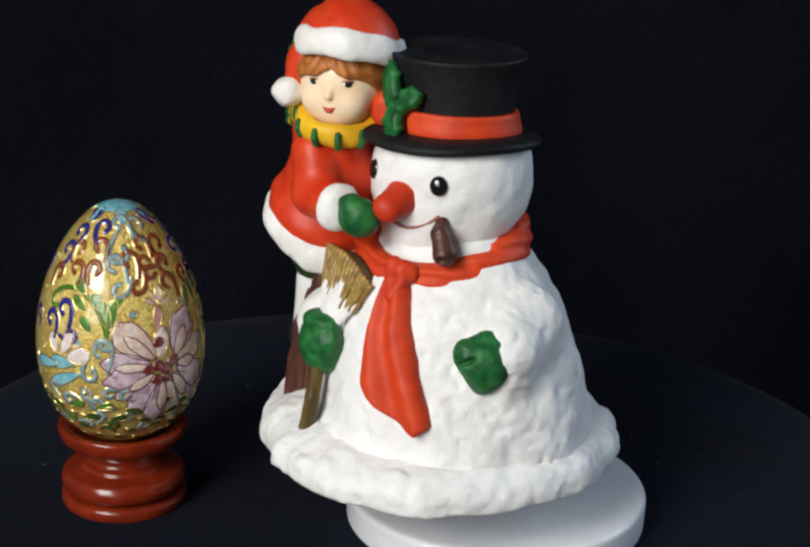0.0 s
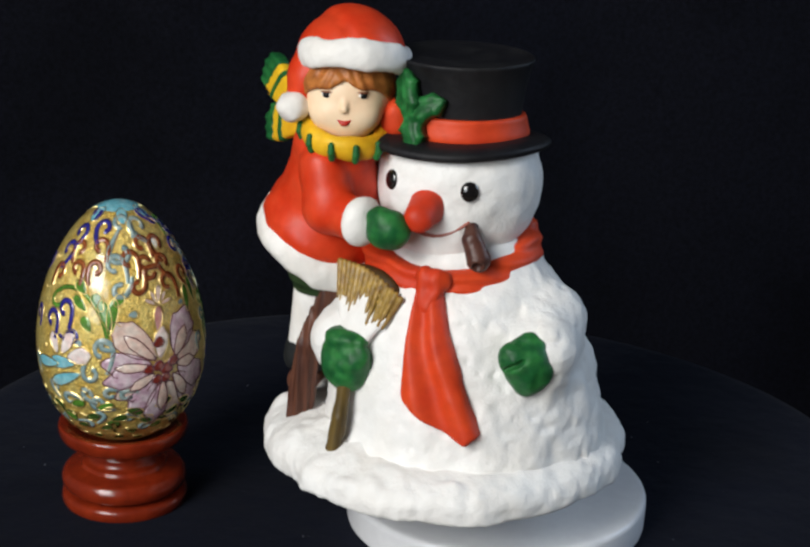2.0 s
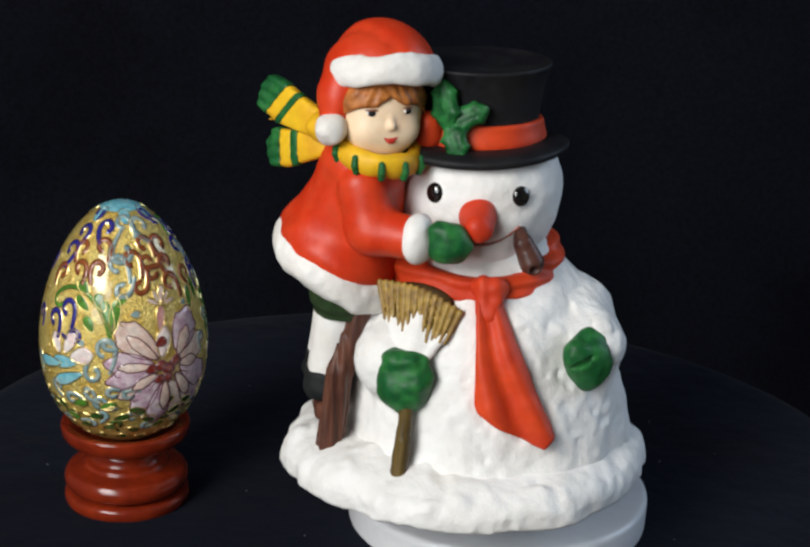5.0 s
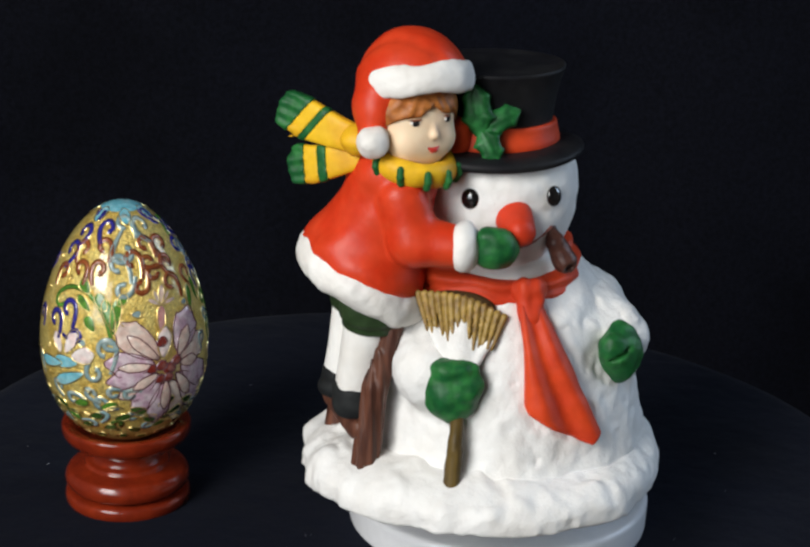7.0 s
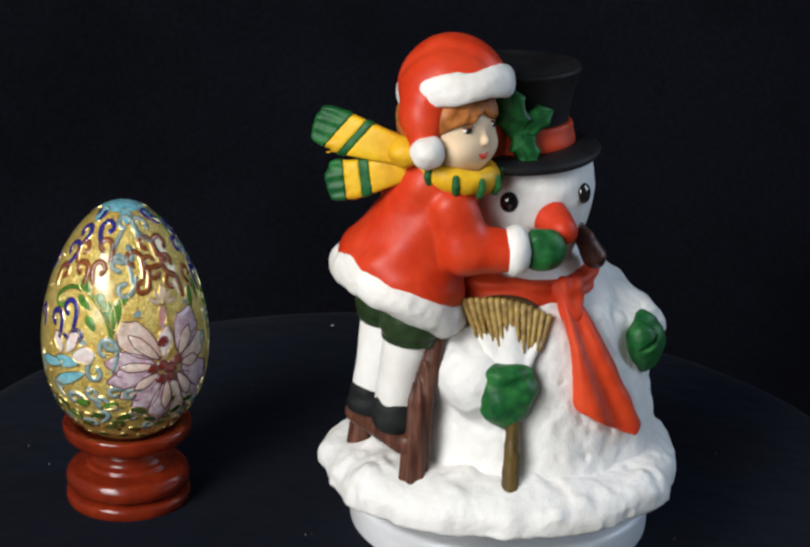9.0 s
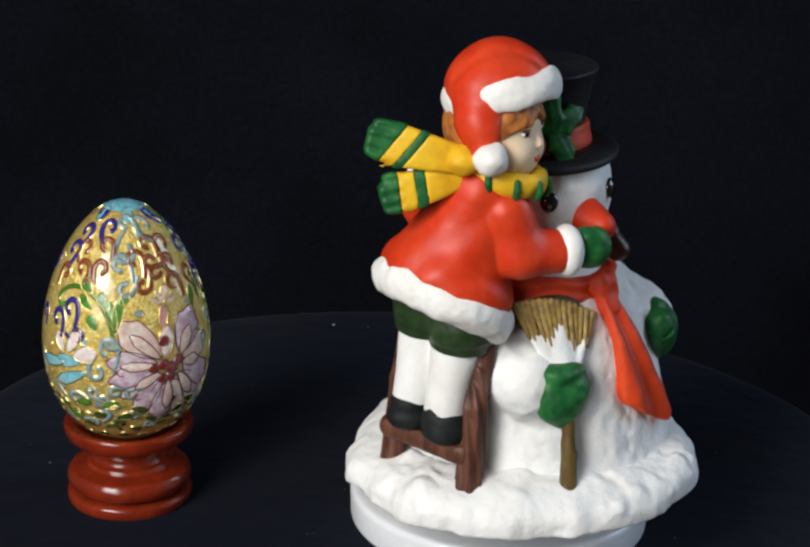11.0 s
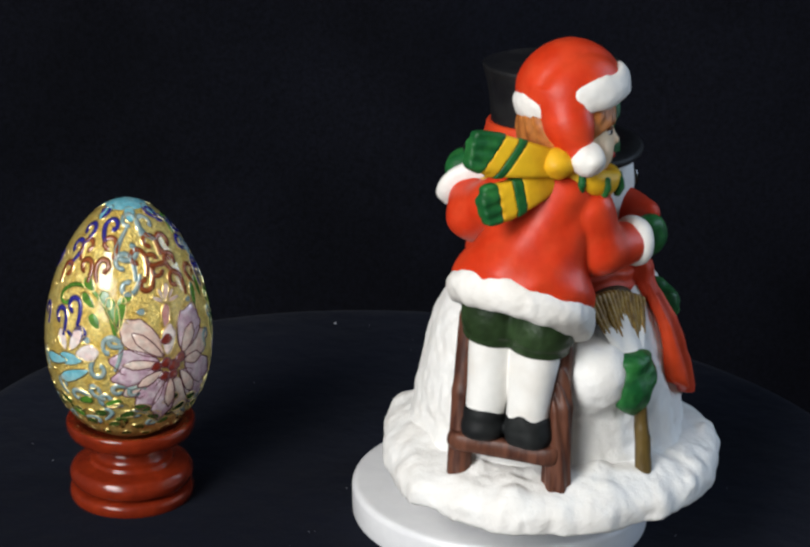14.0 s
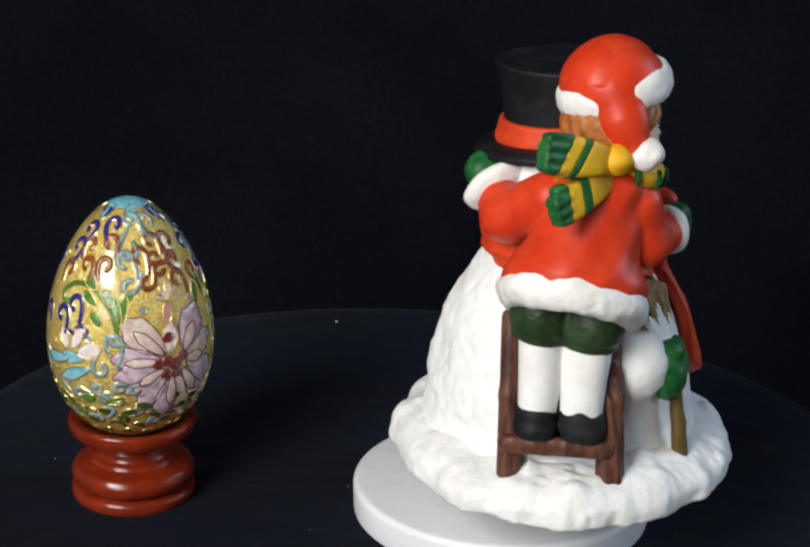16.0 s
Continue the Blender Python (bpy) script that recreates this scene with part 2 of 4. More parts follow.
# ---- the room, the table and its cloth ----
def slab(name, lo, hi, material, label):
    bm = bmesh.new()
    bmesh.ops.create_cube(bm, size=1.0)
    for v in bm.verts:
        v.co = Vector([lo[k] + (v.co[k] + 0.5) * (hi[k] - lo[k]) for k in range(3)])
    ob = part(name, bm, material, None, label, smooth=False)
    tagged(ob, label, name.split("_")[0], kind="structure")
    return ob


slab("floor", (-2.2, -2.6, -0.80), (2.2, 1.6, -0.75), M_FLOOR, "dark wooden floor of a dim room")
slab("wall_north", (-2.2, 1.5, -0.75), (2.2, 1.6, 1.80), M_WALL, "plain painted wall behind the black backdrop")
slab("wall_south", (-2.2, -2.6, -0.75), (2.2, -2.5, 1.80), M_WALL, "plain painted wall of a dim room")
slab("wall_west", (-2.2, -2.5, -0.75), (-2.1, 1.5, 1.80), M_WALL, "plain painted wall of a dim room")
slab("wall_east", (2.1, -2.5, -0.75), (2.2, 1.5, 1.80), M_WALL, "plain painted wall of a dim room")
slab("ceiling", (-2.2, -2.6, 1.80), (2.2, 1.6, 1.86), M_WALL, "plain painted ceiling of a dim room")


def backdrop():
    """A hanging black cloth with soft vertical folds."""
    xs, zs = np.linspace(-1.1, 1.1, 150), np.linspace(-0.745, 1.1, 70)
    verts = [(x, 0.52 + 0.012 * math.sin(x * 17 + 1.3 * math.sin(z * 2.1)) + 0.006 * math.sin(x * 41 + z * 3) + 0.02 * (1.1 - z) * math.sin(x * 5), z) for x in xs for z in zs]
    nz = len(zs)
    faces = [(i * nz + j, (i + 1) * nz + j, (i + 1) * nz + j + 1, i * nz + j + 1) for i in range(len(xs) - 1) for j in range(nz - 1)]
    ob = link_mesh("backdrop", verts, faces, M_DRAPE)
    sol = ob.modifiers.new("thickness", "SOLIDIFY")
    sol.thickness = 0.002
    tagged(ob, "plain black cloth backdrop hanging behind the table", "backdrop", kind="structure")


TABLE = (-0.0305, 0.0207)


def table():
    stand = tagged(new("round_table"), "small round pedestal table hidden under black cloth", "table")
    stand.location = (TABLE[0], TABLE[1], -0.75)
    v, f = lathe(soften([(0, 0), (140, 0), (150, 12), (60, 30), (28, 60), (24, 400), (28, 700), (60, 715), (0, 715)], 3), 48)
    link_mesh("pedestal", v * MM, f, M_FLOOR, stand)
    v, f = lathe([(0, 715), (142, 715), (146, 719), (146, 742), (142, 746.5), (0, 746.5)], 64)
    link_mesh("tabletop", v * MM, f, M_FLOOR, stand)


def tablecloth():
    """A black cloth laid over the round table: flat on top, rounded over the rim, folds in the drop."""
    seg, rows = 220, [(0.0, 0.0)]
    rows += [(r, 0.0) for r in np.linspace(0.008, 0.142, 22)]
    rows += [(0.142 + 0.012 * math.sin(a), -0.012 * (1 - math.cos(a))) for a in np.linspace(0.2, 1.5, 8)]
    rows += [(0.155 + 0.02 * k, -0.012 - 0.45 * k) for k in np.linspace(0.02, 1, 24)]
    verts, faces = [], []
    for i in range(seg):
        a = 2 * math.pi * i / seg
        for r, z in rows:
            drop = min(max(-z - 0.008, 0) / 0.2, 1)
            rr = r + drop * (0.016 * math.sin(9 * a) + 0.008 * math.sin(17 * a + 1)) + (0.0022 * math.sin(3 * a + 0.5) if r > 0.13 else 0)
            lift = 0.0
            if z == 0 and r > 0.03:
                lift = 0.0003 * noise.noise(Vector((r * math.cos(a) * 40, r * math.sin(a) * 40, 2))) * min((r - 0.03) / 0.06, 1)
            verts.append((TABLE[0] + rr * math.cos(a), TABLE[1] + rr * math.sin(a), z - 0.0002 + lift))
    n = len(rows)
    for i in range(seg):
        j = (i + 1) % seg
        faces += [(i * n + k, j * n + k, j * n + k + 1, i * n + k + 1) for k in range(n - 1)]
    ob = link_mesh("tablecloth", verts, faces, M_CLOTH)
    sol = ob.modifiers.new("thickness", "SOLIDIFY")
    sol.thickness, sol.offset = 0.0012, 1.0
    for p in ob.data.polygons:
        p.flip()
    tagged(ob, "black cloth draped over a small round table", "tablecloth")


backdrop()
table()
tablecloth()


# ---- the white foot of the music box ----
def foot():
    prof = [(0, -GROUND), (42.6, -GROUND), (44.0, -9.6), (44.3, -1.6), (43.6, -0.3), (42.2, 0), (20, 0.0), (0, 0.0)]
    v, f = lathe([(r, z + GROUND) for r, z in prof], 128)
    root = tagged(new("music_box_foot"), "round white plastic foot of the music box on black cloth", "music box base")
    ob = link_mesh("plate", v * MM, f, M_PLASTIC, root)
    bev = ob.modifiers.new("edge", "BEVEL")
    bev.width, bev.segments, bev.limit_method = 0.0005, 2, "ANGLE"
    v, f = lathe(soften([(0, -0.2), (9, -0.2), (9, 17.2), (8, 17.6), (0, 17.6)], 2), 40)
    link_mesh("spindle", (v + np.array([0, 0, GROUND])) * MM, f, M_STEEL, root, "short steel turning spindle")
    return root


foot()

# ---- the figurine ----
figurine = tagged(new("snowman_figurine"), "painted bisque snowman music box figurine in a black top hat", "figurine")


def body_profile(z):
    return np.interp(z, [14, 22, 30, 40, 48, 56, 62, 68, 73, 78, 84], [44.8, 43.2, 42.2, 40.8, 39.2, 37.0, 34.6, 31.0, 27.4, 23.4, 18.5])


def body_core(x, y, z):
    px, py = x - 0.2, y - 2.3
    r = np.hypot(px, py) + 1e-6
    slim = 1 - 0.14 * np.clip(-px / r, 0, 1) ** 1.3 - 0.105 * np.clip(-py / r, 0, 1) ** 1.3 - 0.085 * np.clip(py / r, 0, 1) ** 1.3
    low = np.clip((z - 20) / 12, 0, 1)
    wide = 1 + 0.055 * np.clip(px / r, 0, 1) ** 1.3 * np.clip((52 - z) / 16, 0, 1)
    return (r - body_profile(z) * wide * (1 + (slim - 1) * (0.55 + 0.45 * low))) * 0.88


BODY = join(5.5, body_core, cone((-23, -8, 57), (-21.5, -21.5, 53.5), 9.2, 9.6), cone((28.6, 1, 61.5), (31.6, -10.5, 57.0), 10.6, 9.8))


def snow_base(x, y, z):
    """A slab of snow with a crisp lower rim, a rounded shoulder and a gentle rise towards the body."""
    a = np.arctan2(y, x)
    rim = 49.9 - 0.3 * np.cos(a) + 1.2 * np.sin(a) + 1.1 * np.cos(2 * a) + 1.3 * np.sin(2 * a) - 1.2 * np.cos(3 * a) + 0.3 * np.sin(3 * a)
    rim = rim + 0.5 * np.sin(7 * a + 1.9) + 0.45 * np.sin(12 * a) + 0.9 * vnoise(x, y, z * 0.5, 7.0, 3) + 0.45 * vnoise(x, y, z, 3.2, 4)
    inward = rim - np.hypot(x, y)
    top = np.interp(inward, [-1, 0.5, 2, 4.5, 8, 14, 30], [20.5, 22.0, 24.0, 25.8, 27.2, 28.4, 30.5])
    top = top + 1.1 * vnoise(x, y, 0 * z, 10.0, 14) + 0.6 * vnoise(x, y, 0 * z, 4.2, 15) + 2.6 * np.maximum(vnoise(x, y, 0 * z, 7.5, 16) - 0.25, 0) * (y < 4)
    under = 16.4 + 0.8 * vnoise(x, y, 0 * z, 8.0, 17) - np.clip(inward - 3, 0, 6) * 0.25
    return smax(smax((z - top) * 0.8, -inward, 1.6), under - z, 0.8)


def build_snowman():
    base = rough(snow_base, (0.22, 2.6, 5), (0.16, 1.6, 19))
    shape("snow_base", base, (-60, -60, 12), (60, 62, 34), 0.8, M_SNOW, figurine, "lumpy white snow ground")
    flat_front = lambda x, y, z: (0.35 + 0.65 * np.clip((x + 12) / 8, 0, 1)) * (0.5 * vnoise(x, y, z, 4.6, 8) + 1.5 * np.maximum(vnoise(x, y, z, 3.0, 10) - 0.36, 0))
    snow = lambda x, y, z: BODY(x, y, z) + 0.8 * vnoise(x, y, z, 10, 6) + flat_front(x, y, z) + 0.30 * vnoise(x, y, z, 2.4, 9) + 0.22 * np.maximum(vnoise(x + z, y - 0.4 * z, 0.5 * z, 1.9, 18), 0)
    shape("body", meet(snow, plane((0, 0, 18), (0, 0, -1)), plane((0, 0, 83), (0, 0, 1))), (-48, -46, 16), (50, 48, 85), 0.8, M_SNOW, figurine, "rough white snow body")
    skull = join(3.0, ell((0, 3.5, 97), (22.6, 22.3, 23.5)), ell((0, -7.4, 84), (13, 10, 9)))
    shape("head", meet(rough(skull, (0.5, 7, 12), (0.3, 3.2, 13)), plane((0, 0, 107.8), (0, 0.08, 1))), (-26, -24, 70), (26, 29, 112), 0.7, M_SNOW, figurine, "round white snow head")
    # face
    for s in (-1, 1):
        nrm = Vector((s * 11.3, -19.5, 3)).normalized()
        side = Vector((nrm.y, -nrm.x, 0)).normalized()
        up = nrm.cross(side)
        c = (s * 11.3, -15.7, 99.8)
        shape("eye", ell(c, (2.5, 2.8, 1.4), (side, up, nrm)), (c[0] - 5, c[1] - 5, c[2] - 5), (c[0] + 5, c[1] + 5, c[2] + 5), 0.3, M_EYE, figurine, "glossy black oval eye")
    shape("nose", rough(join(2.0, cone((0.2, -16.5, 94.6), (0.6, -23.6, 93.2), 5.4, 4.1)), (0.3, 4, 20)), (-8, -32, 84), (9, -8, 104), 0.45, M_NOSE, figurine, "stubby red carrot nose")
    pts = []
    for k in range(9):
        x = -7.0 + 18.0 * k / 8
        z = 86.6 + 0.045 * (x - 1) ** 2
        near, far = -30.0, -8.0
        for _ in range(24):
            y = (near + far) / 2
            if skull(np.float64(x), np.float64(y), np.float64(z)) > 0:
                near = y
            else:
                far = y
        pts.append((x, y, z))
    smile = join(0.2, *[cone(a, b, 0.55, 0.55) for a, b in zip(pts, pts[1:])])
    shape("mouth", smile, (-9, -24, 84), (13, -10, 94), 0.3, M_SMILE, figurine, "thin painted smile")
    bowl = join(1.2, cone((11.0, -13.0, 90.2), (12.4, -15.8, 87.0), 1.9, 2.3), cone((12.5, -15.6, 86.6), (15.0, -16.8, 82.0), 2.6, 3.4))
    hollow = ell((16.0, -19.6, 80.6), (1.6, 1.6, 1.6))
    shape("pipe", rough(lambda x, y, z: np.maximum(bowl(x, y, z), -hollow(x, y, z)), (0.2, 2.5, 21)), (6, -26, 74), (24, -8, 95), 0.4, M_PIPE, figurine, "dark brown tobacco pipe")


def build_hat():
    hat = tagged(new("top_hat"))
    hat.parent = figurine
    hat["label"] = "black painted top hat"

    def turned(name, prof, material, label="", seg=96, wob=0.0, cx=-0.7, cy=5.4, lean=0.07, curl_up=0.0):
        v, f = lathe(prof, seg)
        if wob:
            a = np.arctan2(v[:, 1], v[:, 0])
            k = 1 + wob * np.sin(2 * a + 0.7) + wob * 0.6 * np.sin(5 * a)
            v[:, 0] *= k
            v[:, 1] *= k
            v[:, 2] += 16 * wob * np.sin(2 * a + 2.2) * np.hypot(v[:, 0], v[:, 1]) / 20
        v[:, 2] += curl_up * (v[:, 0] / 25) ** 2
        v = v + np.array([cx, cy, 0])
        v[:, 2] -= lean * (v[:, 1] + 15)
        link_mesh(name, to_thing(v), f, material, hat, label)

    turned("brim", soften([(14, 111.3), (21, 111.0), (24.6, 109.8), (25.2, 108.4), (24.4, 107.2), (19, 106.6), (10, 106.4)], 3), M_BLACK, wob=0.014, cx=-1.3, cy=3.9, curl_up=1.6)
    turned("crown", soften([(15.6, 108), (15.7, 112), (16.1, 119), (17.2, 126), (18.4, 129.9), (18.9, 131.2), (18.6, 131.9), (17.9, 131.8), (16.8, 131.4), (8, 130.9), (0, 130.7)], 3), M_BLACK, wob=0.008, lean=0.03)
    turned("hatband", soften([(14.5, 110.4), (17.9, 110.6), (18.3, 112.2), (17.5, 114.8), (17.2, 116.9), (16.6, 117.4), (14.5, 117.3)], 3), M_SCARF, "red hat band", wob=0.012)
    shape("band_bow", rough(join(2, ell((-14.5, -8.5, 115), (4.5, 4.2, 5.2)), ell((-16.5, -4.5, 115.5), (3.2, 4, 4.2))), (0.5, 4, 31)), (-24, -17, 106), (-6, 4, 124), 0.5, M_SCARF, hat, "red bow of the hat band")
    leaf_mesh("holly_leaf", (-8.2, -12.2, 116.0), (-10.2, -10.6, 129.4), 4.5, (-0.45, -0.88, 0.15), hat)
    leaf_mesh("holly_leaf", (-8.6, -12.2, 117.4), (2.0, -12.2, 122.4), 3.8, (-0.05, -0.9, 0.35), hat)
    leaf_mesh("holly_leaf", (-8.2, -12.4, 117.2), (-4.4, -15.6, 109.4), 3.8, (-0.2, -0.95, 0.3), hat)


def leaf_mesh(name, root, tip, wide, out, parent):
    """A holly leaf with a raised midrib and pointed lobes."""
    root, tip, out = Vector(root), Vector(tip), Vector(out).normalized()
    d = tip - root
    side = d.cross(out).normalized()
    out = side.cross(d).normalized()
    n, verts, faces = 25, [], []
    for i in range(n):
        t = i / (n - 1)
        lobe = abs(math.sin(math.pi * (t * 2.3 + 0.25)))
        w = wide * (math.sin(math.pi * min(t * 0.93 + 0.07, 1)) ** 0.6) * (0.74 + 0.34 * (1 - lobe) ** 1.4) + 0.15
        p = root + d * t
        lift = 0.9 * math.sin(math.pi * t)
        for k, s in enumerate((-1, -0.5, -0.12, 0, 0.12, 0.5, 1)):
            h = lift + (0.55 if k == 3 else 0.1 if k in (2, 4) else 0.75 if k in (1, 5) else -0.3)
            verts.append(p + side * (w * s) + out * (h + 0.8))
        for s in (1, -1):
            verts.append(p + side * (w * s) - out * 1.2)
    for i in range(n - 1):
        a, b = i * 9, (i + 1) * 9
        faces += [(a + k, a + (k + 1) % 9, b + (k + 1) % 9, b + k) for k in range(9)]
    faces += [tuple(range(8, -1, -1)), tuple((n - 1) * 9 + k for k in range(9))]
    link_mesh(name, to_thing([tuple(v) for v in verts]), faces, M_HOLLY, parent, "green holly leaf")


def build_scarf():
    scarf = new("scarf")
    scarf.parent = figurine
    scarf["label"] = "long red knotted scarf"
    wrap = ring((-0.8, 1.8, 77.4), (0.06, -0.27, 1), 20.5, 4.4, 6.4)
    folds = lambda x, y, z: wrap(x, y, z) + 0.4 * np.sin((z + 0.16 * y) * 1.5 + 2 * vnoise(x, y, z, 9, 40)) + 0.3 * vnoise(x, y, z, 5, 41)
    shape("wrap", folds, (-33, -33, 62), (33, 38, 94), 0.7, M_SCARF, scarf)
    shape("knot", rough(join(1.0, cone((2.6, -22.4, 77.5), (3.2, -24.8, 69.5), 2.2, 2.5), cone((5.6, -22.4, 77.5), (5.2, -24.8, 69.5), 2.2, 2.5), ell((1.4, -21.4, 75.8), (2.2, 2.0, 2.8)), ell((6.8, -21.2, 76.0), (2.4, 2.0, 2.8))), (0.5, 3.0, 42)), (-5, -30, 63), (14, -16, 82), 0.4, M_SCARF, scarf)
    corners = [(1.0, 73.5), (7.2, 73.5), (23.4, 38.4), (20.8, 35.6), (17.0, 36.8), (2.6, 45.4), (1.6, 47.6)]

    def tail(x, y, z):
        d = np.full(x.shape, -99.0)
        for (ax, az), (bx, bz) in zip(corners, corners[1:] + corners[:1]):
            ex, ez = bx - ax, bz - az
            d = np.maximum(d, -((x - ax) * ez - (z - az) * ex) / -math.hypot(ex, ez) * -1)
        t = np.clip((72 - z) / 36, 0, 1)
        across = (x - (1 + 4 * t)) / (6 + 11 * t)
        fold = 2.2 * np.sin(across * 8 + 0.6 + 0.8 * np.sin(z * 0.12)) * (0.55 + 0.45 * t)
        shell = np.abs(BODY(x, y, z) - 1.2 - fold * 0.5) - 1.7
        return np.maximum(smax(d, shell, 1.2), y + 8)
    shape("hanging_end", rough(tail, (0.2, 4, 43)), (-3, -46, 30), (28, -14, 76), 0.5, M_SCARF, scarf)


def build_mittens_and_broom():
    hand_l = join(1.5, ell((-17.0, -29.8, 51.3), (7.5, 5.0, 8.6)), ell((-14.0, -30.8, 53.5), (4.6, 4.2, 4.6)), ell((-16.8, -29.4, 58.0), (6.4, 4.6, 2.6)))
    shape("mitten", rough(hand_l, (0.7, 4.0, 50), (0.25, 1.8, 51)), (-30, -43, 38), (-4, -20, 66), 0.5, M_GREEN, figurine, "green mitten gripping the broomstick")
    hand_r = join(1.2, ell((31.0, -18.0, 55.7), (6.9, 6.4, 8.6)), ell((28.6, -22.6, 58.0), (4.2, 3.4, 4.6)))
    slit = ell((30.5, -25.4, 57.6), (4.6, 2.0, 0.7), (Vector((0.8, 0.1, 0.45)).normalized(), Vector((0, 1, 0)), Vector((-0.45, 0, 0.8)).normalized()))
    shape("mitten", rough(lambda x, y, z: np.maximum(hand_r(x, y, z), -slit(x, y, z)), (0.6, 4.0, 52), (0.25, 1.8, 53)), (20, -30, 42), (44, -7, 70), 0.5, M_GREEN, figurine, "green mitten with a thumb crease")
    broom = new("broom")
    broom.parent = figurine
    broom["label"] = "straw broom with a brown stick"
    shape("stick", rough(join(0.5, cone((-16.4, -31.8, 47), (-16.8, -33.6, 36), 1.9, 2.1), cone((-16.8, -33.6, 36), (-18.2, -34.9, 25.5), 2.1, 2.4)), (0.3, 3, 54)), (-24, -40, 20), (-11, -26, 52), 0.45, M_STICK, broom, "olive brown broomstick")
    rnd = random.Random(4)
    straw, white = [], []
    for k in range(14):
        t = k / 13
        top = Vector((-25.0, -18.6, 75.2)).lerp(Vector((-3.2, -25.8, 70.2)), t) + Vector((0, 0, 2.0 * math.sin(math.pi * t)))
        mid = Vector((-23.2, -22.8, 67.2)).lerp(Vector((-7.0, -28.4, 62.0)), t) + Vector((0, -1.6 * math.sin(math.pi * t), -2.2 * math.sin(math.pi * t) + rnd.uniform(-1.2, 1.2)))
        root = Vector((-18.0, -28.8, 57.5)).lerp(Vector((-12.8, -30.2, 57.0)), t)
        mid = mid + Vector((0, rnd.uniform(-0.5, 0.2), 0))
        straw.append(cone(tuple(top), tuple(mid), 0.92, 0.48))
        white.append(cone(tuple(mid.lerp(top, 0.45 if k % 3 == 1 else 0.15) + Vector((0, 0.35, 0))), tuple(root), 0.55, 0.8))
    back = ell((-14.8, -20.2, 71.0), (10.5, 3.0, 5.0), (Vector((0.95, -0.3, 0)).normalized(), Vector((0.3, 0.95, 0)).normalized(), Vector((0, 0, 1))))
    shape("straw_core", back, (-29, -27, 64), (-1, -12, 80), 0.6, M_CORE, broom, "dark core of the broom head")
    shape("bristles", join(0.12, *straw), (-30, -34, 60), (0, -13, 83), 0.33, M_STRAW, broom, "fanned straw bristles")
    wrist = join(1.2, *white, cone((-14.0, -21.5, 66), (-15.2, -26.4, 58), 4.6, 4.4))
    shape("snow_wrist", rough(wrist, (0.2, 3, 55)), (-28, -35, 54), (0, -14, 76), 0.5, M_SNOW, figurine, "white snow wrist under the broom")


def build_ladder():
    ladder = new("ladder")
    ladder.parent = figurine
    ladder["label"] = "brown wooden ladder standing in the snow"

    def grooved(f, seed, sole):
        return lambda x, y, z: smax(sole - z, f(x, y, z) + 0.35 * np.sin(9 * np.arctan2(vnoise(x, y, z, 30, seed) + 0.3 * (y + 15), 0.35 * (x + 36)) + z * 0.06) + 0.14 * vnoise(x, y, z * 0.4, 3.0, seed + 1), 0.8)
    shape("rail", grooved(join(1.0, cone((-29.0, -13.6, 69), (-35.6, -16.6, 48), 2.7, 3.2), cone((-35.6, -16.6, 48), (-38.0, -17.8, 26), 3.3, 3.7)), 60, 25.5), (-46, -26, 18), (-20, -3, 74), 0.45, M_BARK, ladder)
    shape("rail", grooved(join(1.0, cone((-34.0, 11.4, 68), (-38.8, 10.2, 48), 2.3, 2.5), cone((-38.8, 10.2, 48), (-42.2, 8.8, 25), 2.6, 3.3)), 63, 25.0), (-52, 2, 18), (-26, 20, 74), 0.45, M_BARK, ladder)
    shape("rung", rough(lambda x, y, z: smax(smax(cone((-38.5, -15, 36.0), (-41.5, 8, 36.0), 4.4, 4.4)(x, y, z), z - 38.6, 0.5), 33.4 - z, 0.5), (0.25, 3, 66)), (-48, -20, 28), (-32, 14, 40), 0.45, M_BARK, ladder)
    shape("rung", rough(cone((-33, -12, 55), (-36.5, 11, 55), 2.1, 2.1), (0.4, 3, 67)), (-42, -17, 50), (-28, 16, 60), 0.6, M_BARK, ladder)


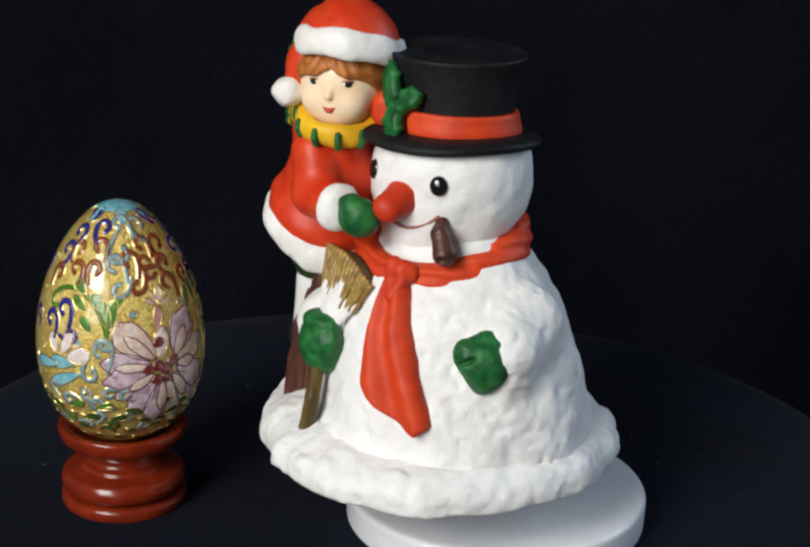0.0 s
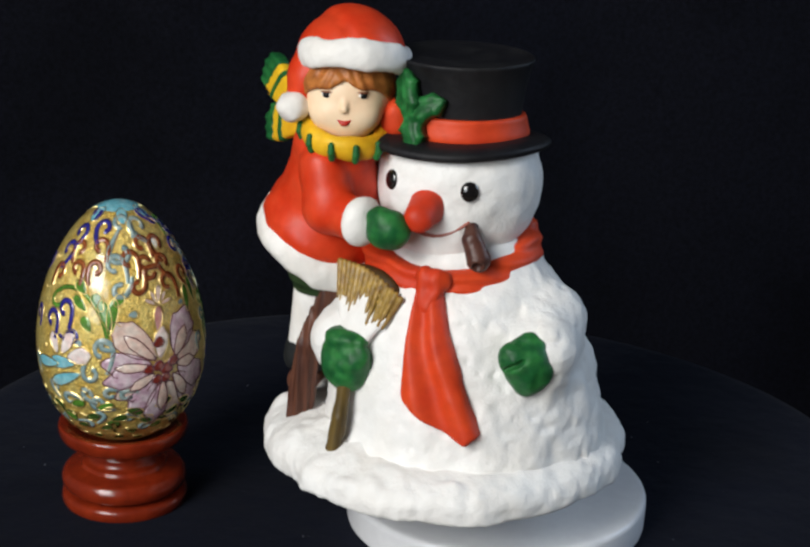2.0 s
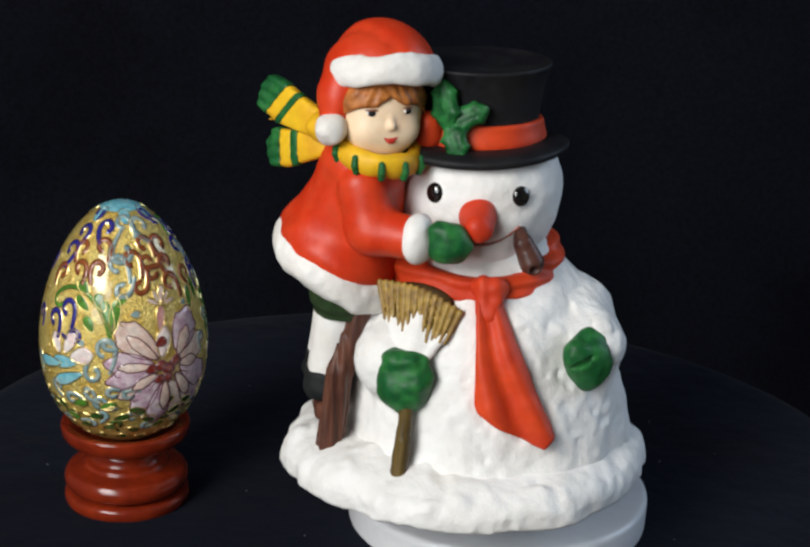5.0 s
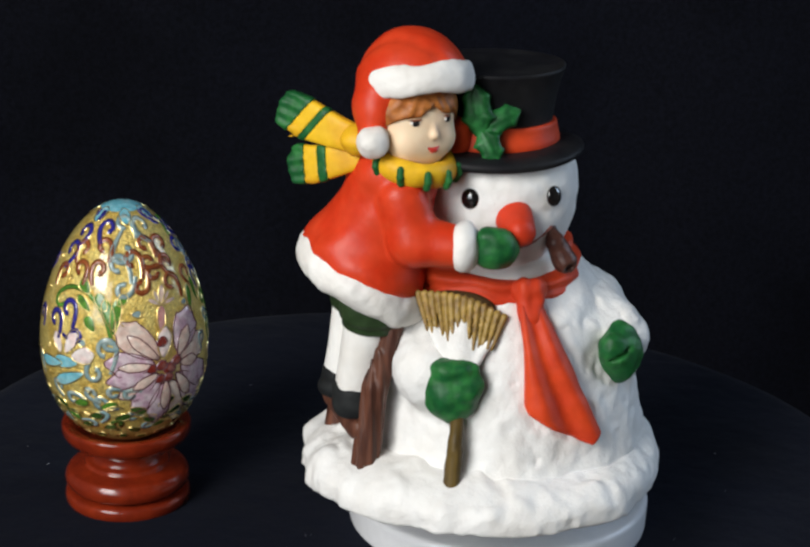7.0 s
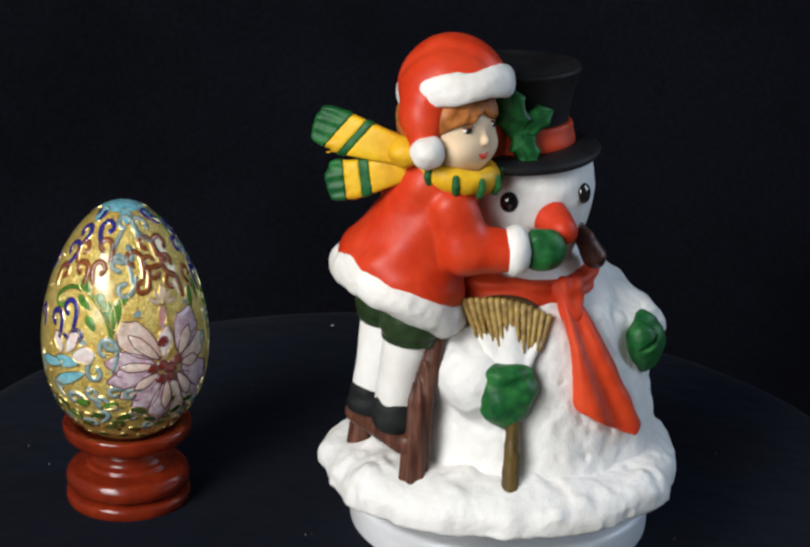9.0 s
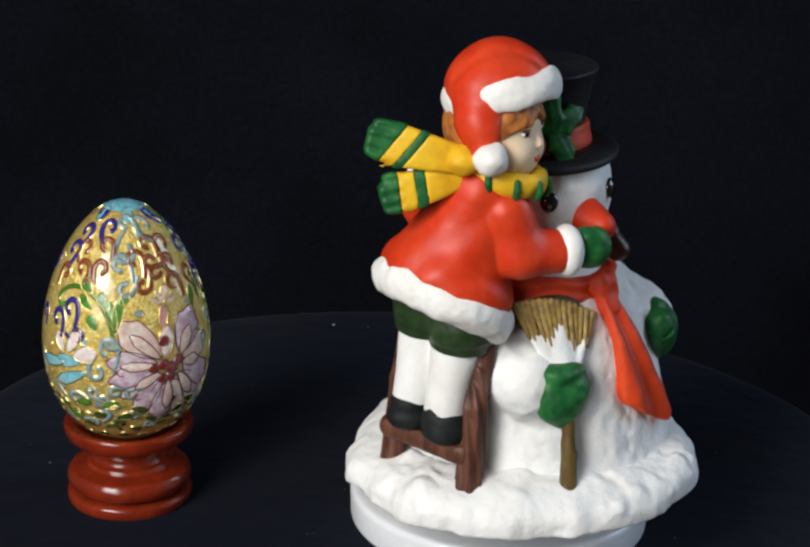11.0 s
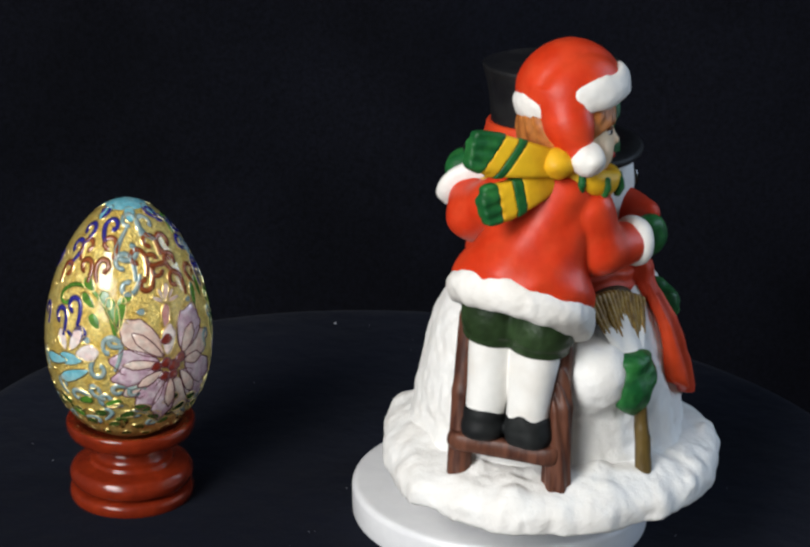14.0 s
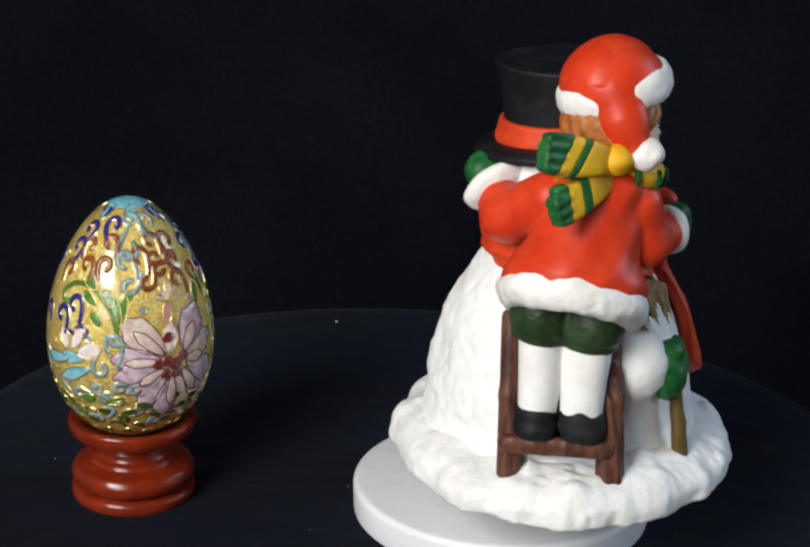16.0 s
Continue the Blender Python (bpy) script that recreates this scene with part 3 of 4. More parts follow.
def build_doll():
    """The doll on the ladder: one mesh, painted in plain colours."""
    pieces = []

    def piece(material, field, lo, hi, h=0.5):
        v, f = surface(field, lo, hi, h)
        pieces.append((v, f, material))

    n = np.array((0.40, -0.915, 0.0))
    t = np.array((0.915, 0.40, 0.0))
    hc = np.array((-27.6, -11.2, 120.5))

    def at(side, front, up):
        return tuple(hc + t * side + n * front + np.array((0, 0, up)))
    axes = (t, n, (0, 0, 1))
    # head, hair, hat
    face = join(2.5, ell(at(0, 0, 0.5), (12.0, 11.6, 12.6), axes), ell(at(0, 4.0, -5.0), (8.2, 7.6, 7.0), axes), ell(at(-4.8, 7.2, -3.8), (4.2, 3.8, 3.8), axes), ell(at(4.8, 7.2, -3.8), (4.2, 3.8, 3.8), axes))
    face = join(0.9, face, cone(at(0, 11.2, 0.6), at(0, 12.2, -1.4), 0.7, 1.1))
    piece(M_SKIN, face, (-44, -28, 103), (-10, 6, 137))
    fringe = lambda x, y, z: 0.22 * np.sin(np.abs((x - hc[0]) * t[0] + (y - hc[1]) * t[1] + 2.5) * 1.7 + 0.9 * z + 5.0 * vnoise(x, y, z, 7, 70)) + 0.12 * vnoise(x, y, z, 1.8, 170)
    cap = ell(at(0, -0.4, 2.0), (13.2, 12.9, 13.2), axes)

    def hair(x, y, z):
        front = (x - hc[0]) * n[0] + (y - hc[1]) * n[1]
        side = np.abs((x - hc[0]) * t[0] + (y - hc[1]) * t[1])
        lowest = 114.0 + np.clip((front + 0.5) / 4.5, 0, 1) * (11.6 - 0.045 * side ** 2 + 0.9 * np.cos(side * 0.62 + 0.6))
        return smax(cap(x, y, z) + fringe(x, y, z), (lowest - z) * 0.7, 1.0)
    piece(M_HAIR, hair, (-44, -28, 110), (-10, 6, 138))
    tilt = np.array((-0.06, 0.26, 0.96))
    tilt = tilt / np.linalg.norm(tilt)
    brimc = (-25.6, -10.9, 130.6)
    dome = join(5.0, ell((-26.0, -10.9, 131.0), (13.2, 13.0, 10.0)), ell((-26.6, -10.7, 133.0), (12.4, 12.2, 11.6)))
    fold = join(2.5, cone((-29.5, -10.4, 136.0), (-33.6, -11.8, 131.5), 7.4, 7.2), cone((-33.6, -11.8, 131.5), (-36.4, -14.8, 125), 7.1, 6.2), cone((-36.4, -14.8, 125), (-38.0, -18.4, 119), 6.0, 3.8))
    low_cut = plane((-26.6, -10.9, 130.0), -tilt)
    seam = lambda x, y, z: 0.5 * np.exp(-((x + 26.5) * 0.55 + (y + 18.0) * 0.83 + 0.12 * (z - 138)) ** 2 / 3.0) * (z > 134)
    piece(M_RED, rough(lambda x, y, z: smin(np.maximum(dome(x, y, z), low_cut(x, y, z)), fold(x, y, z), 1.8) + seam(x, y, z), (0.35, 9, 71)), (-50, -32, 108), (-8, 10, 150), 0.5)
    piece(M_WHITE, rough(ring(brimc, tilt, 13.2, 2.1, 3.9), (0.3, 5, 72), (0.15, 2.2, 73)), (-48, -32, 116), (-7, 10, 146), 0.42)
    piece(M_WHITE, rough(ell((-38.5, -21.4, 117.3), (4.5, 4.5, 4.3)), (0.5, 3.5, 74)), (-47, -30, 109), (-30, -13, 126), 0.42)
    # painted face: narrow dark eyes under thin lids and brows, a small closed mouth, rosy cheeks
    for s in (-1, 1):
        nx = Vector(t * s * 0.40 + n * 0.9).normalized()
        sd = Vector((nx.y, -nx.x, 0)).normalized()

        def dab(material, c, radii, lean=0.0, h=0.16):
            across = (Vector(sd) - Vector((0, 0, lean * s))).normalized()
            upward = Vector(nx).cross(across).normalized()
            piece(material, ell(c, radii, (across, upward, nx)), tuple(q - 3 for q in c), tuple(q + 3 for q in c), h)
        c = np.array(at(s * 4.9, 10.35, 2.0))
        out = np.array(nx)
        dab(M_WHITE, tuple(c - np.array(t) * 0.15), (1.35, 0.66, 0.70))
        dab(M_BLACK, tuple(c + out * 0.16), (1.05, 0.92, 0.76))
        dab(M_BROW, tuple(c + out * 0.10 + np.array((0, 0, 0.72))), (1.75, 0.24, 0.80), -0.06)
        dab(M_BROW, tuple(c + out * -0.05 + np.array((0, 0, -0.70))), (1.2, 0.10, 0.74))
        dab(M_BROW, at(s * 5.1, 10.15, 4.3), (2.0, 0.15, 0.85), -0.10)
        dab(M_BLUSH, tuple(np.array(at(s * 6.3, 8.9, -3.4))), (2.3, 1.9, 1.75), 0.0, 0.25)
    m = at(0, 11.1, -5.2)
    piece(M_LIP, join(0.5, cone(at(-2.0, 11.45, -4.4), at(-0.4, 11.75, -5.4), 0.3, 0.62), cone(at(-0.4, 11.75, -5.4), at(0.4, 11.75, -5.4), 0.62, 0.62), cone(at(0.4, 11.75, -5.4), at(2.0, 11.45, -4.4), 0.62, 0.3)), (m[0] - 4, m[1] - 4, m[2] - 3), (m[0] + 4, m[1] + 4, m[2] + 3), 0.18)
    # coat
    hem_c, hem_n = (-37.3, -4.8, 75.8), np.array((0.485, -0.06, 0.87))
    torso = join(5.0, ell((-34.0, -9.6, 107.4), (8.2, 10.4, 7.8)), cone((-30.2, -11.2, 103.4), (-36.5, -5.5, 83), 10.8, 16.6), ell((-37.0, -5.0, 80), (16.6, 18.6, 8), ((0.87, 0, -0.49), (0, 1, 0), (0.49, 0, 0.87))))
    piece(M_WHITE, rough(ring(hem_c, hem_n, 15.4, 4.8, 5.2), (0.6, 5, 77), (0.3, 2.4, 78)), (-62, -32, 60), (-12, 22, 96), 0.6)
    arm = join(2.5, cone((-30.2, -18.4, 102), (-27.6, -21.6, 91.0), 7.0, 6.6), cone((-27.6, -21.6, 91.0), (-16, -25.8, 90.3), 6.4, 5.4))
    cuff_n = Vector((0.93, -0.36, 0.0)).normalized()
    piece(M_WHITE, rough(ell((-14.8, -26.4, 90.4), (4.2, 6.5, 7.0), (cuff_n, (-cuff_n.y, cuff_n.x, 0), (0, 0, 1))), (0.4, 3.5, 80)), (-24, -40, 80), (-6, -18, 101), 0.5)
    piece(M_GREEN, rough(join(1.5, ell((-6.8, -27.2, 89.6), (6.2, 5.0, 5.5)), ell((-8.5, -28.2, 93.0), (4, 3.2, 2.8))), (0.4, 3, 81)), (-16, -38, 80), (4, -20, 101), 0.5)
    far_arm = join(3.0, cone((-31, 3, 101.5), (-25.3, 15.2, 93.4), 7.4, 6.8), cone((-25.3, 15.2, 93.4), (-20.2, 18.9, 97.6), 6.7, 6.0))
    creases = lambda x, y, z: 0.35 * np.sin(0.5 * y + 0.35 * z + 3 * vnoise(x, y, z, 14, 75)) + 0.4 * vnoise(x, y, z, 8, 76)
    trunk = lambda x, y, z: np.maximum(torso(x, y, z), plane(hem_c, -hem_n)(x, y, z))
    coat = join(0.9, trunk, arm, far_arm)
    piece(M_RED, lambda x, y, z: coat(x, y, z) + creases(x, y, z) * 0.6, (-60, -38, 66), (-6, 34, 120), 0.55)
    fs = Vector((0.25, -0.78, 0.57)).normalized()
    fc = Vector((0.62, 0.58, 0.52))
    fc = (fc - fs * fc.dot(fs)).normalized()
    piece(M_WHITE, rough(ell((-19.4, 20.0, 99.6), (3.8, 9.2, 7.2), (fc, fs, fc.cross(fs))), (0.4, 3.5, 83)), (-32, 8, 86), (-6, 36, 113), 0.5)
    piece(M_GREEN, rough(join(1.5, ell((-13.6, 23.8, 101.8), (6.2, 5.6, 5.4)), ell((-9.0, 22.4, 102.6), (5, 4.5, 4.2))), (0.4, 3, 84)), (-24, 13, 92), (0, 36, 113), 0.55)
    # legs
    seat = join(1.4, ell((-36.6, 2.9, 71.4), (9.2, 8.8, 11.5)), ell((-35.4, -10.2, 69.6), (9.4, 8.8, 11.5)))
    cuffs = lambda x, y, z: 0.35 * np.cos((z - 62 - 0.13 * (y + 4)) * 1.5) * np.clip((68 - z) / 3, 0, 1)
    piece(M_PANTS, rough(lambda x, y, z: smax(seat(x, y, z) + cuffs(x, y, z), 64.0 + 0.10 * (y + 3) - z, 0.7), (0.3, 6, 85)), (-48, -22, 58), (-24, 17, 82), 0.5)
    legs = join(0.9, cone((-37.6, 2.6, 68), (-41.4, 2.2, 45), 6.3, 5.1), cone((-36.4, -9.4, 66), (-39.6, -9.4, 45), 6.7, 5.7))
    piece(M_STOCKING, rough(legs, (0.3, 7, 86)), (-54, -20, 38), (-26, 14, 78), 0.5)
    shoes = join(0.7, cone((-41.6, 2.4, 44.0), (-41.2, 2.2, 41.0), 5.5, 5.9), cone((-39.8, -9.8, 44.0), (-39.4, -10.0, 41.0), 6.2, 6.5),
                 ell((-41.4, 2.4, 41.4), (6.8, 5.8, 4.4)), ell((-39.4, -10.0, 41.4), (6.8, 6.4, 4.4)))
    shoe_top = lambda x, y, z: 46.8 + 0.5 * np.sin(1.1 * y) - 0.16 * (x + 40) + 0.05 * y
    piece(M_SHOE, rough(lambda x, y, z: smax(smax(shoes(x, y, z), z - shoe_top(x, y, z), 0.5), 38.4 - z, 0.8), (0.3, 4, 87)), (-56, -22, 32), (-28, 14, 54), 0.5)
    # scarf with green bands
    collar = rough(ring((-26.8, -13.2, 110.2), (0.16, -0.16, 1), 9.8, 2.5, 3.3), (0.4, 4, 88))
    piece(M_YELLOW, collar, (-46, -30, 98), (-10, 6, 120), 0.5)
    for a in (-148, -114, -81, -50, -18):
        d = np.array((math.cos(radians(a)), math.sin(radians(a)), 0))
        arc = []
        for q in (-45, -10, 25):
            c = np.array((-26.8, -13.2, 110.4)) + d * (9.6 + 2.95 * math.cos(radians(q)))
            c[2] += 3.4 * math.sin(radians(q)) - 0.16 * (c[0] + 26.8) + 0.16 * (c[1] + 13.2)
            arc.append(tuple(c))
        lo_c, hi_c = np.min(arc, 0) - 2.5, np.max(arc, 0) + 2.5
        piece(M_GREEN, join(0.3, *[cone(p, q, 1.0, 0.9) for p, q in zip(arc, arc[1:])]), tuple(lo_c), tuple(hi_c), 0.35)
    piece(M_YELLOW, rough(ell((-41.2, -14.6, 116.0), (4.4, 4.4, 4.2)), (0.4, 3, 89)), (-47, -21, 107), (-32, -6, 123), 0.5)
    for a, b, wa, wb, bands, seed in (((-39, -14.0, 115.2), (-59.4, 1.4, 121.0), 3.4, 6.4, (-0.3, 0.52, 0.60, 0.76, 1.5), 90),
                                      ((-39, -12.2, 111.2), (-57.0, -1.8, 105.4), 3.2, 6.0, (0.0, 0.46, 0.58, 0.78, 1.3), 91)):
        av, bv = np.array(a), np.array(b)
        d = (bv - av) / np.linalg.norm(bv - av)
        thin = np.cross(d, (0.12, 0.1, 1.0))
        thin = thin / np.linalg.norm(thin)
        wide = np.cross(thin, d)
        length = np.linalg.norm(bv - av)

        def strap(x, y, z):
            p = (x - a[0], y - a[1], z - a[2])
            u, v, w = [p[0] * q[0] + p[1] * q[1] + p[2] * q[2] for q in (d, wide, thin)]
            k = np.clip(u / length, 0, 1)
            half = (wa + (wb - wa) * k) * np.sqrt(np.clip(1 - (np.clip(k - 0.72, 0, 1) / 0.33) ** 2, 0.05, 1))
            w = w + 0.8 * np.sin(k * 5)
            ridge = 0.25 * np.sin(v * 2.2 + 2 * vnoise(x, y, z, 6, seed)) * np.clip((k - 0.7) / 0.1, 0, 1)
            side = (np.sqrt((v / half) ** 4 + (w / 2.1) ** 4) ** 0.5 - 1) * 2.1
            return smax(side + ridge, np.maximum(-u, u - length), 1.2)
        for k, (s0, s1) in enumerate(zip(bands, bands[1:])):
            slant = d + wide * (0.5 if seed == 90 else 0.12)
            slant = slant / np.linalg.norm(slant)
            lo_p, hi_p = plane(tuple(av + d * length * s0), -slant), plane(tuple(av + d * length * s1), slant)
            field = meet(strap, lo_p, hi_p)
            if k % 2:
                field = (lambda g: lambda x, y, z: g(x, y, z) - 0.12)(field)
            piece(M_GREEN if k % 2 else M_YELLOW, field, (-68, -22, 96), (-30, 10, 132), 0.5)
    verts, faces, mats, slots, count = [], [], [], [], 0
    for v, f, material in pieces:
        if material not in slots:
            slots.append(material)
        verts.append(v)
        faces.append(f + count)
        mats += [slots.index(material)] * len(f)
        count += len(v)
    ob = link_mesh("doll", to_thing(np.vstack(verts)), np.vstack(faces), slots[0], figurine, "doll in a red coat, red hat and striped scarf")
    for material in slots[1:]:
        ob.data.materials.append(material)
    ob.data.polygons.foreach_set("material_index", mats)


build_snowman()
build_hat()
build_scarf()
build_mittens_and_broom()
build_ladder()
build_doll()

# ---- the egg and its stand ----
EGG = (-0.1109, -0.0020)


def egg_stand():
    foot_p = [(0, 0), (16.8, 0), (18.0, 0.7), (18.6, 2.4), (18.4, 4.2), (17.2, 5.0), (15.2, 5.2), (14.8, 5.4), (0, 5.5)]
    ring_p = [(0, 5.2), (14.6, 5.3), (15.2, 5.5), (17.5, 6.1), (18.4, 7.8), (18.4, 9.6), (17.4, 11.4), (16.4, 11.8), (13.0, 12.6), (12.6, 12.8), (12.4, 13.6), (12.0, 13.9), (10.8, 14.3), (10.2, 15.4), (10.1, 17.9), (0, 18.0)]
    cup_p = [(0, 17.6), (10.2, 17.7), (10.6, 18.6), (12.0, 19.2), (15.4, 20.0), (18.0, 21.4), (18.9, 23.2), (19.1, 25.2), (18.8, 26.0), (18.2, 26.2), (16.2, 25.9), (14.6, 25.0), (10.0, 22.0), (0, 21.3)]
    root = tagged(new("egg_stand"), "turned red lacquered wooden egg stand on black cloth", "egg stand")
    root.location = (*EGG, 0)
    for name, prof in (("foot", foot_p), ("waist_ring", ring_p), ("cup", cup_p)):
        v, f = lathe(soften(prof, 2), 96)
        link_mesh(name, v * MM, f, M_WOOD, root)


def egg_r(z):
    k = min(max((z - 57.5) / 36.2, -1), 1)
    return 24.0 * math.sqrt(max(1 - k * k, 0)) * (1 - 0.17 * k)


def egg_point(p, q, az, z0, h):
    """A point of the egg's skin: p mm round and q mm up from the place (az degrees, z0 mm), h mm proud."""
    z = z0
    step = q / 6
    for _ in range(6):
        slope = (egg_r(z + 0.05) - egg_r(z - 0.05)) / 0.1
        z = min(max(z + step / math.hypot(1, slope), 21.6), 93.4)
    r = egg_r(z)
    a = radians(az) + p / max(egg_r(z0), 3)
    slope = (egg_r(z + 0.05) - egg_r(z - 0.05)) / 0.1
    k = 1 / math.hypot(1, slope)
    r2, z2 = r + h * k, z - h * slope * k
    return (r2 * math.sin(a) * MM, -r2 * math.cos(a) * MM, z2 * MM)


def egg_ribbon(name, path, width, az, z0, h, material, parent, label=""):
    """A raised ribbon of enamel or wire along a path on the egg."""
    verts, faces = [], []
    n = len(path)
    for i, (x, y, w) in enumerate(path):
        x0, y0, _ = path[max(i - 1, 0)]
        x1, y1, _ = path[min(i + 1, n - 1)]
        dx, dy = x1 - x0, y1 - y0
        d = math.hypot(dx, dy) or 1
        nx, ny = -dy / d * width * w, dx / d * width * w
        verts += [egg_point(x + nx, y + ny, az, z0, -0.15), egg_point(x + nx * 0.9, y + ny * 0.9, az, z0, h), egg_point(x - nx * 0.9, y - ny * 0.9, az, z0, h), egg_point(x - nx, y - ny, az, z0, -0.15)]
    for i in range(n - 1):
        faces += [(i * 4 + k, i * 4 + k + 1, i * 4 + 5 + k, i * 4 + 4 + k) for k in range(3)]
    return link_mesh(name, verts, faces, material, parent, label)


def egg_patch(name, outline, az, z0, h, material, parent, label=""):
    """A filled, slightly domed cell of enamel."""
    cx, cy = sum(p[0] for p in outline) / len(outline), sum(p[1] for p in outline) / len(outline)
    verts, faces, n = [egg_point(cx, cy, az, z0, h * 1.3)], [], len(outline)
    rings = ((0.22, 1.3), (0.45, 1.25), (0.7, 1.15), (0.94, 1.0), (1.0, -1.0))
    for k, up in rings:
        verts += [egg_point(cx + (x - cx) * k, cy + (y - cy) * k, az, z0, h * up) for x, y in outline]
    faces += [(0, 1 + i, 1 + (i + 1) % n) for i in range(n)]
    for r in range(len(rings) - 1):
        faces += [(1 + r * n + i, 1 + (r + 1) * n + i, 1 + (r + 1) * n + (i + 1) % n, 1 + r * n + (i + 1) % n) for i in range(n)]
    return link_mesh(name, verts, faces, material, parent, label)


def hook(size, turn, mirror):
    """A scroll: a stalk that ends in a curl."""
    path = []
    for i in range(26):
        u = i / 25
        if u < 0.34:
            k = u / 0.34
            x, y = 0.62 - 0.25 * (1 - k) ** 2, -1.05 + 1.35 * k
        else:
            k = (u - 0.34) / 0.66
            a = k * 1.5 * math.pi
            rad = 0.62 * (1 - 0.5 * k)
            x, y = rad * math.cos(a), 0.3 + rad * math.sin(a) * 1.1
        c, s = math.cos(turn), math.sin(turn)
        x *= mirror
        path.append(((x * c - y * s) * size, (x * s + y * c) * size, 0.55 + 0.45 * math.sin(math.pi * min(u * 0.8 + 0.1, 1)) + (0.3 if i > 22 else 0)))
    return path


def petal(cx, cy, length, wide, turn, frill=0.0, n=20):
    out = []
    for i in range(n):
        a = 2 * math.pi * i / n
        x, y = length * (0.5 + 0.5 * math.cos(a)), wide * math.sin(a) * (0.75 + 0.25 * math.cos(a))
        if frill:
            x += frill * math.cos(5 * a) * (math.cos(a) > 0)
        c, s = math.cos(turn), math.sin(turn)
        out.append((cx + x * c - y * s, cy + x * s + y * c))
    return out


def cell(egg, outline, az, z0, material, name, h=0.10, label="", rim=M_WIRE):
    """A cell of enamel, nearly flush, inside its gilt wire."""
    ob = egg_patch(name, outline, az, z0, h, material, egg, label)
    loop = [(x, y, 1.0) for x, y in outline + outline[:2]]
    egg_ribbon("wire", loop, 0.17, az, z0, h + 0.07, rim, ob)
    return ob


def scroll(egg, az, z0, size, turn, mirror, material, name="scroll"):
    p = hook(size * 1.32, turn, mirror)
    ob = egg_ribbon(name, p, 0.80, az, z0, 0.16, material, egg)
    egg_ribbon("wire", p, 1.02, az, z0, 0.11, M_WIRE, ob)


def curl(egg, az, z0, size, turn, mirror):
    """A small gilt wire curl on the bare ground."""
    egg_ribbon("wire_curl", hook(size, turn, mirror)[8:], 0.13, az, z0, 0.10, M_WIRE, egg)


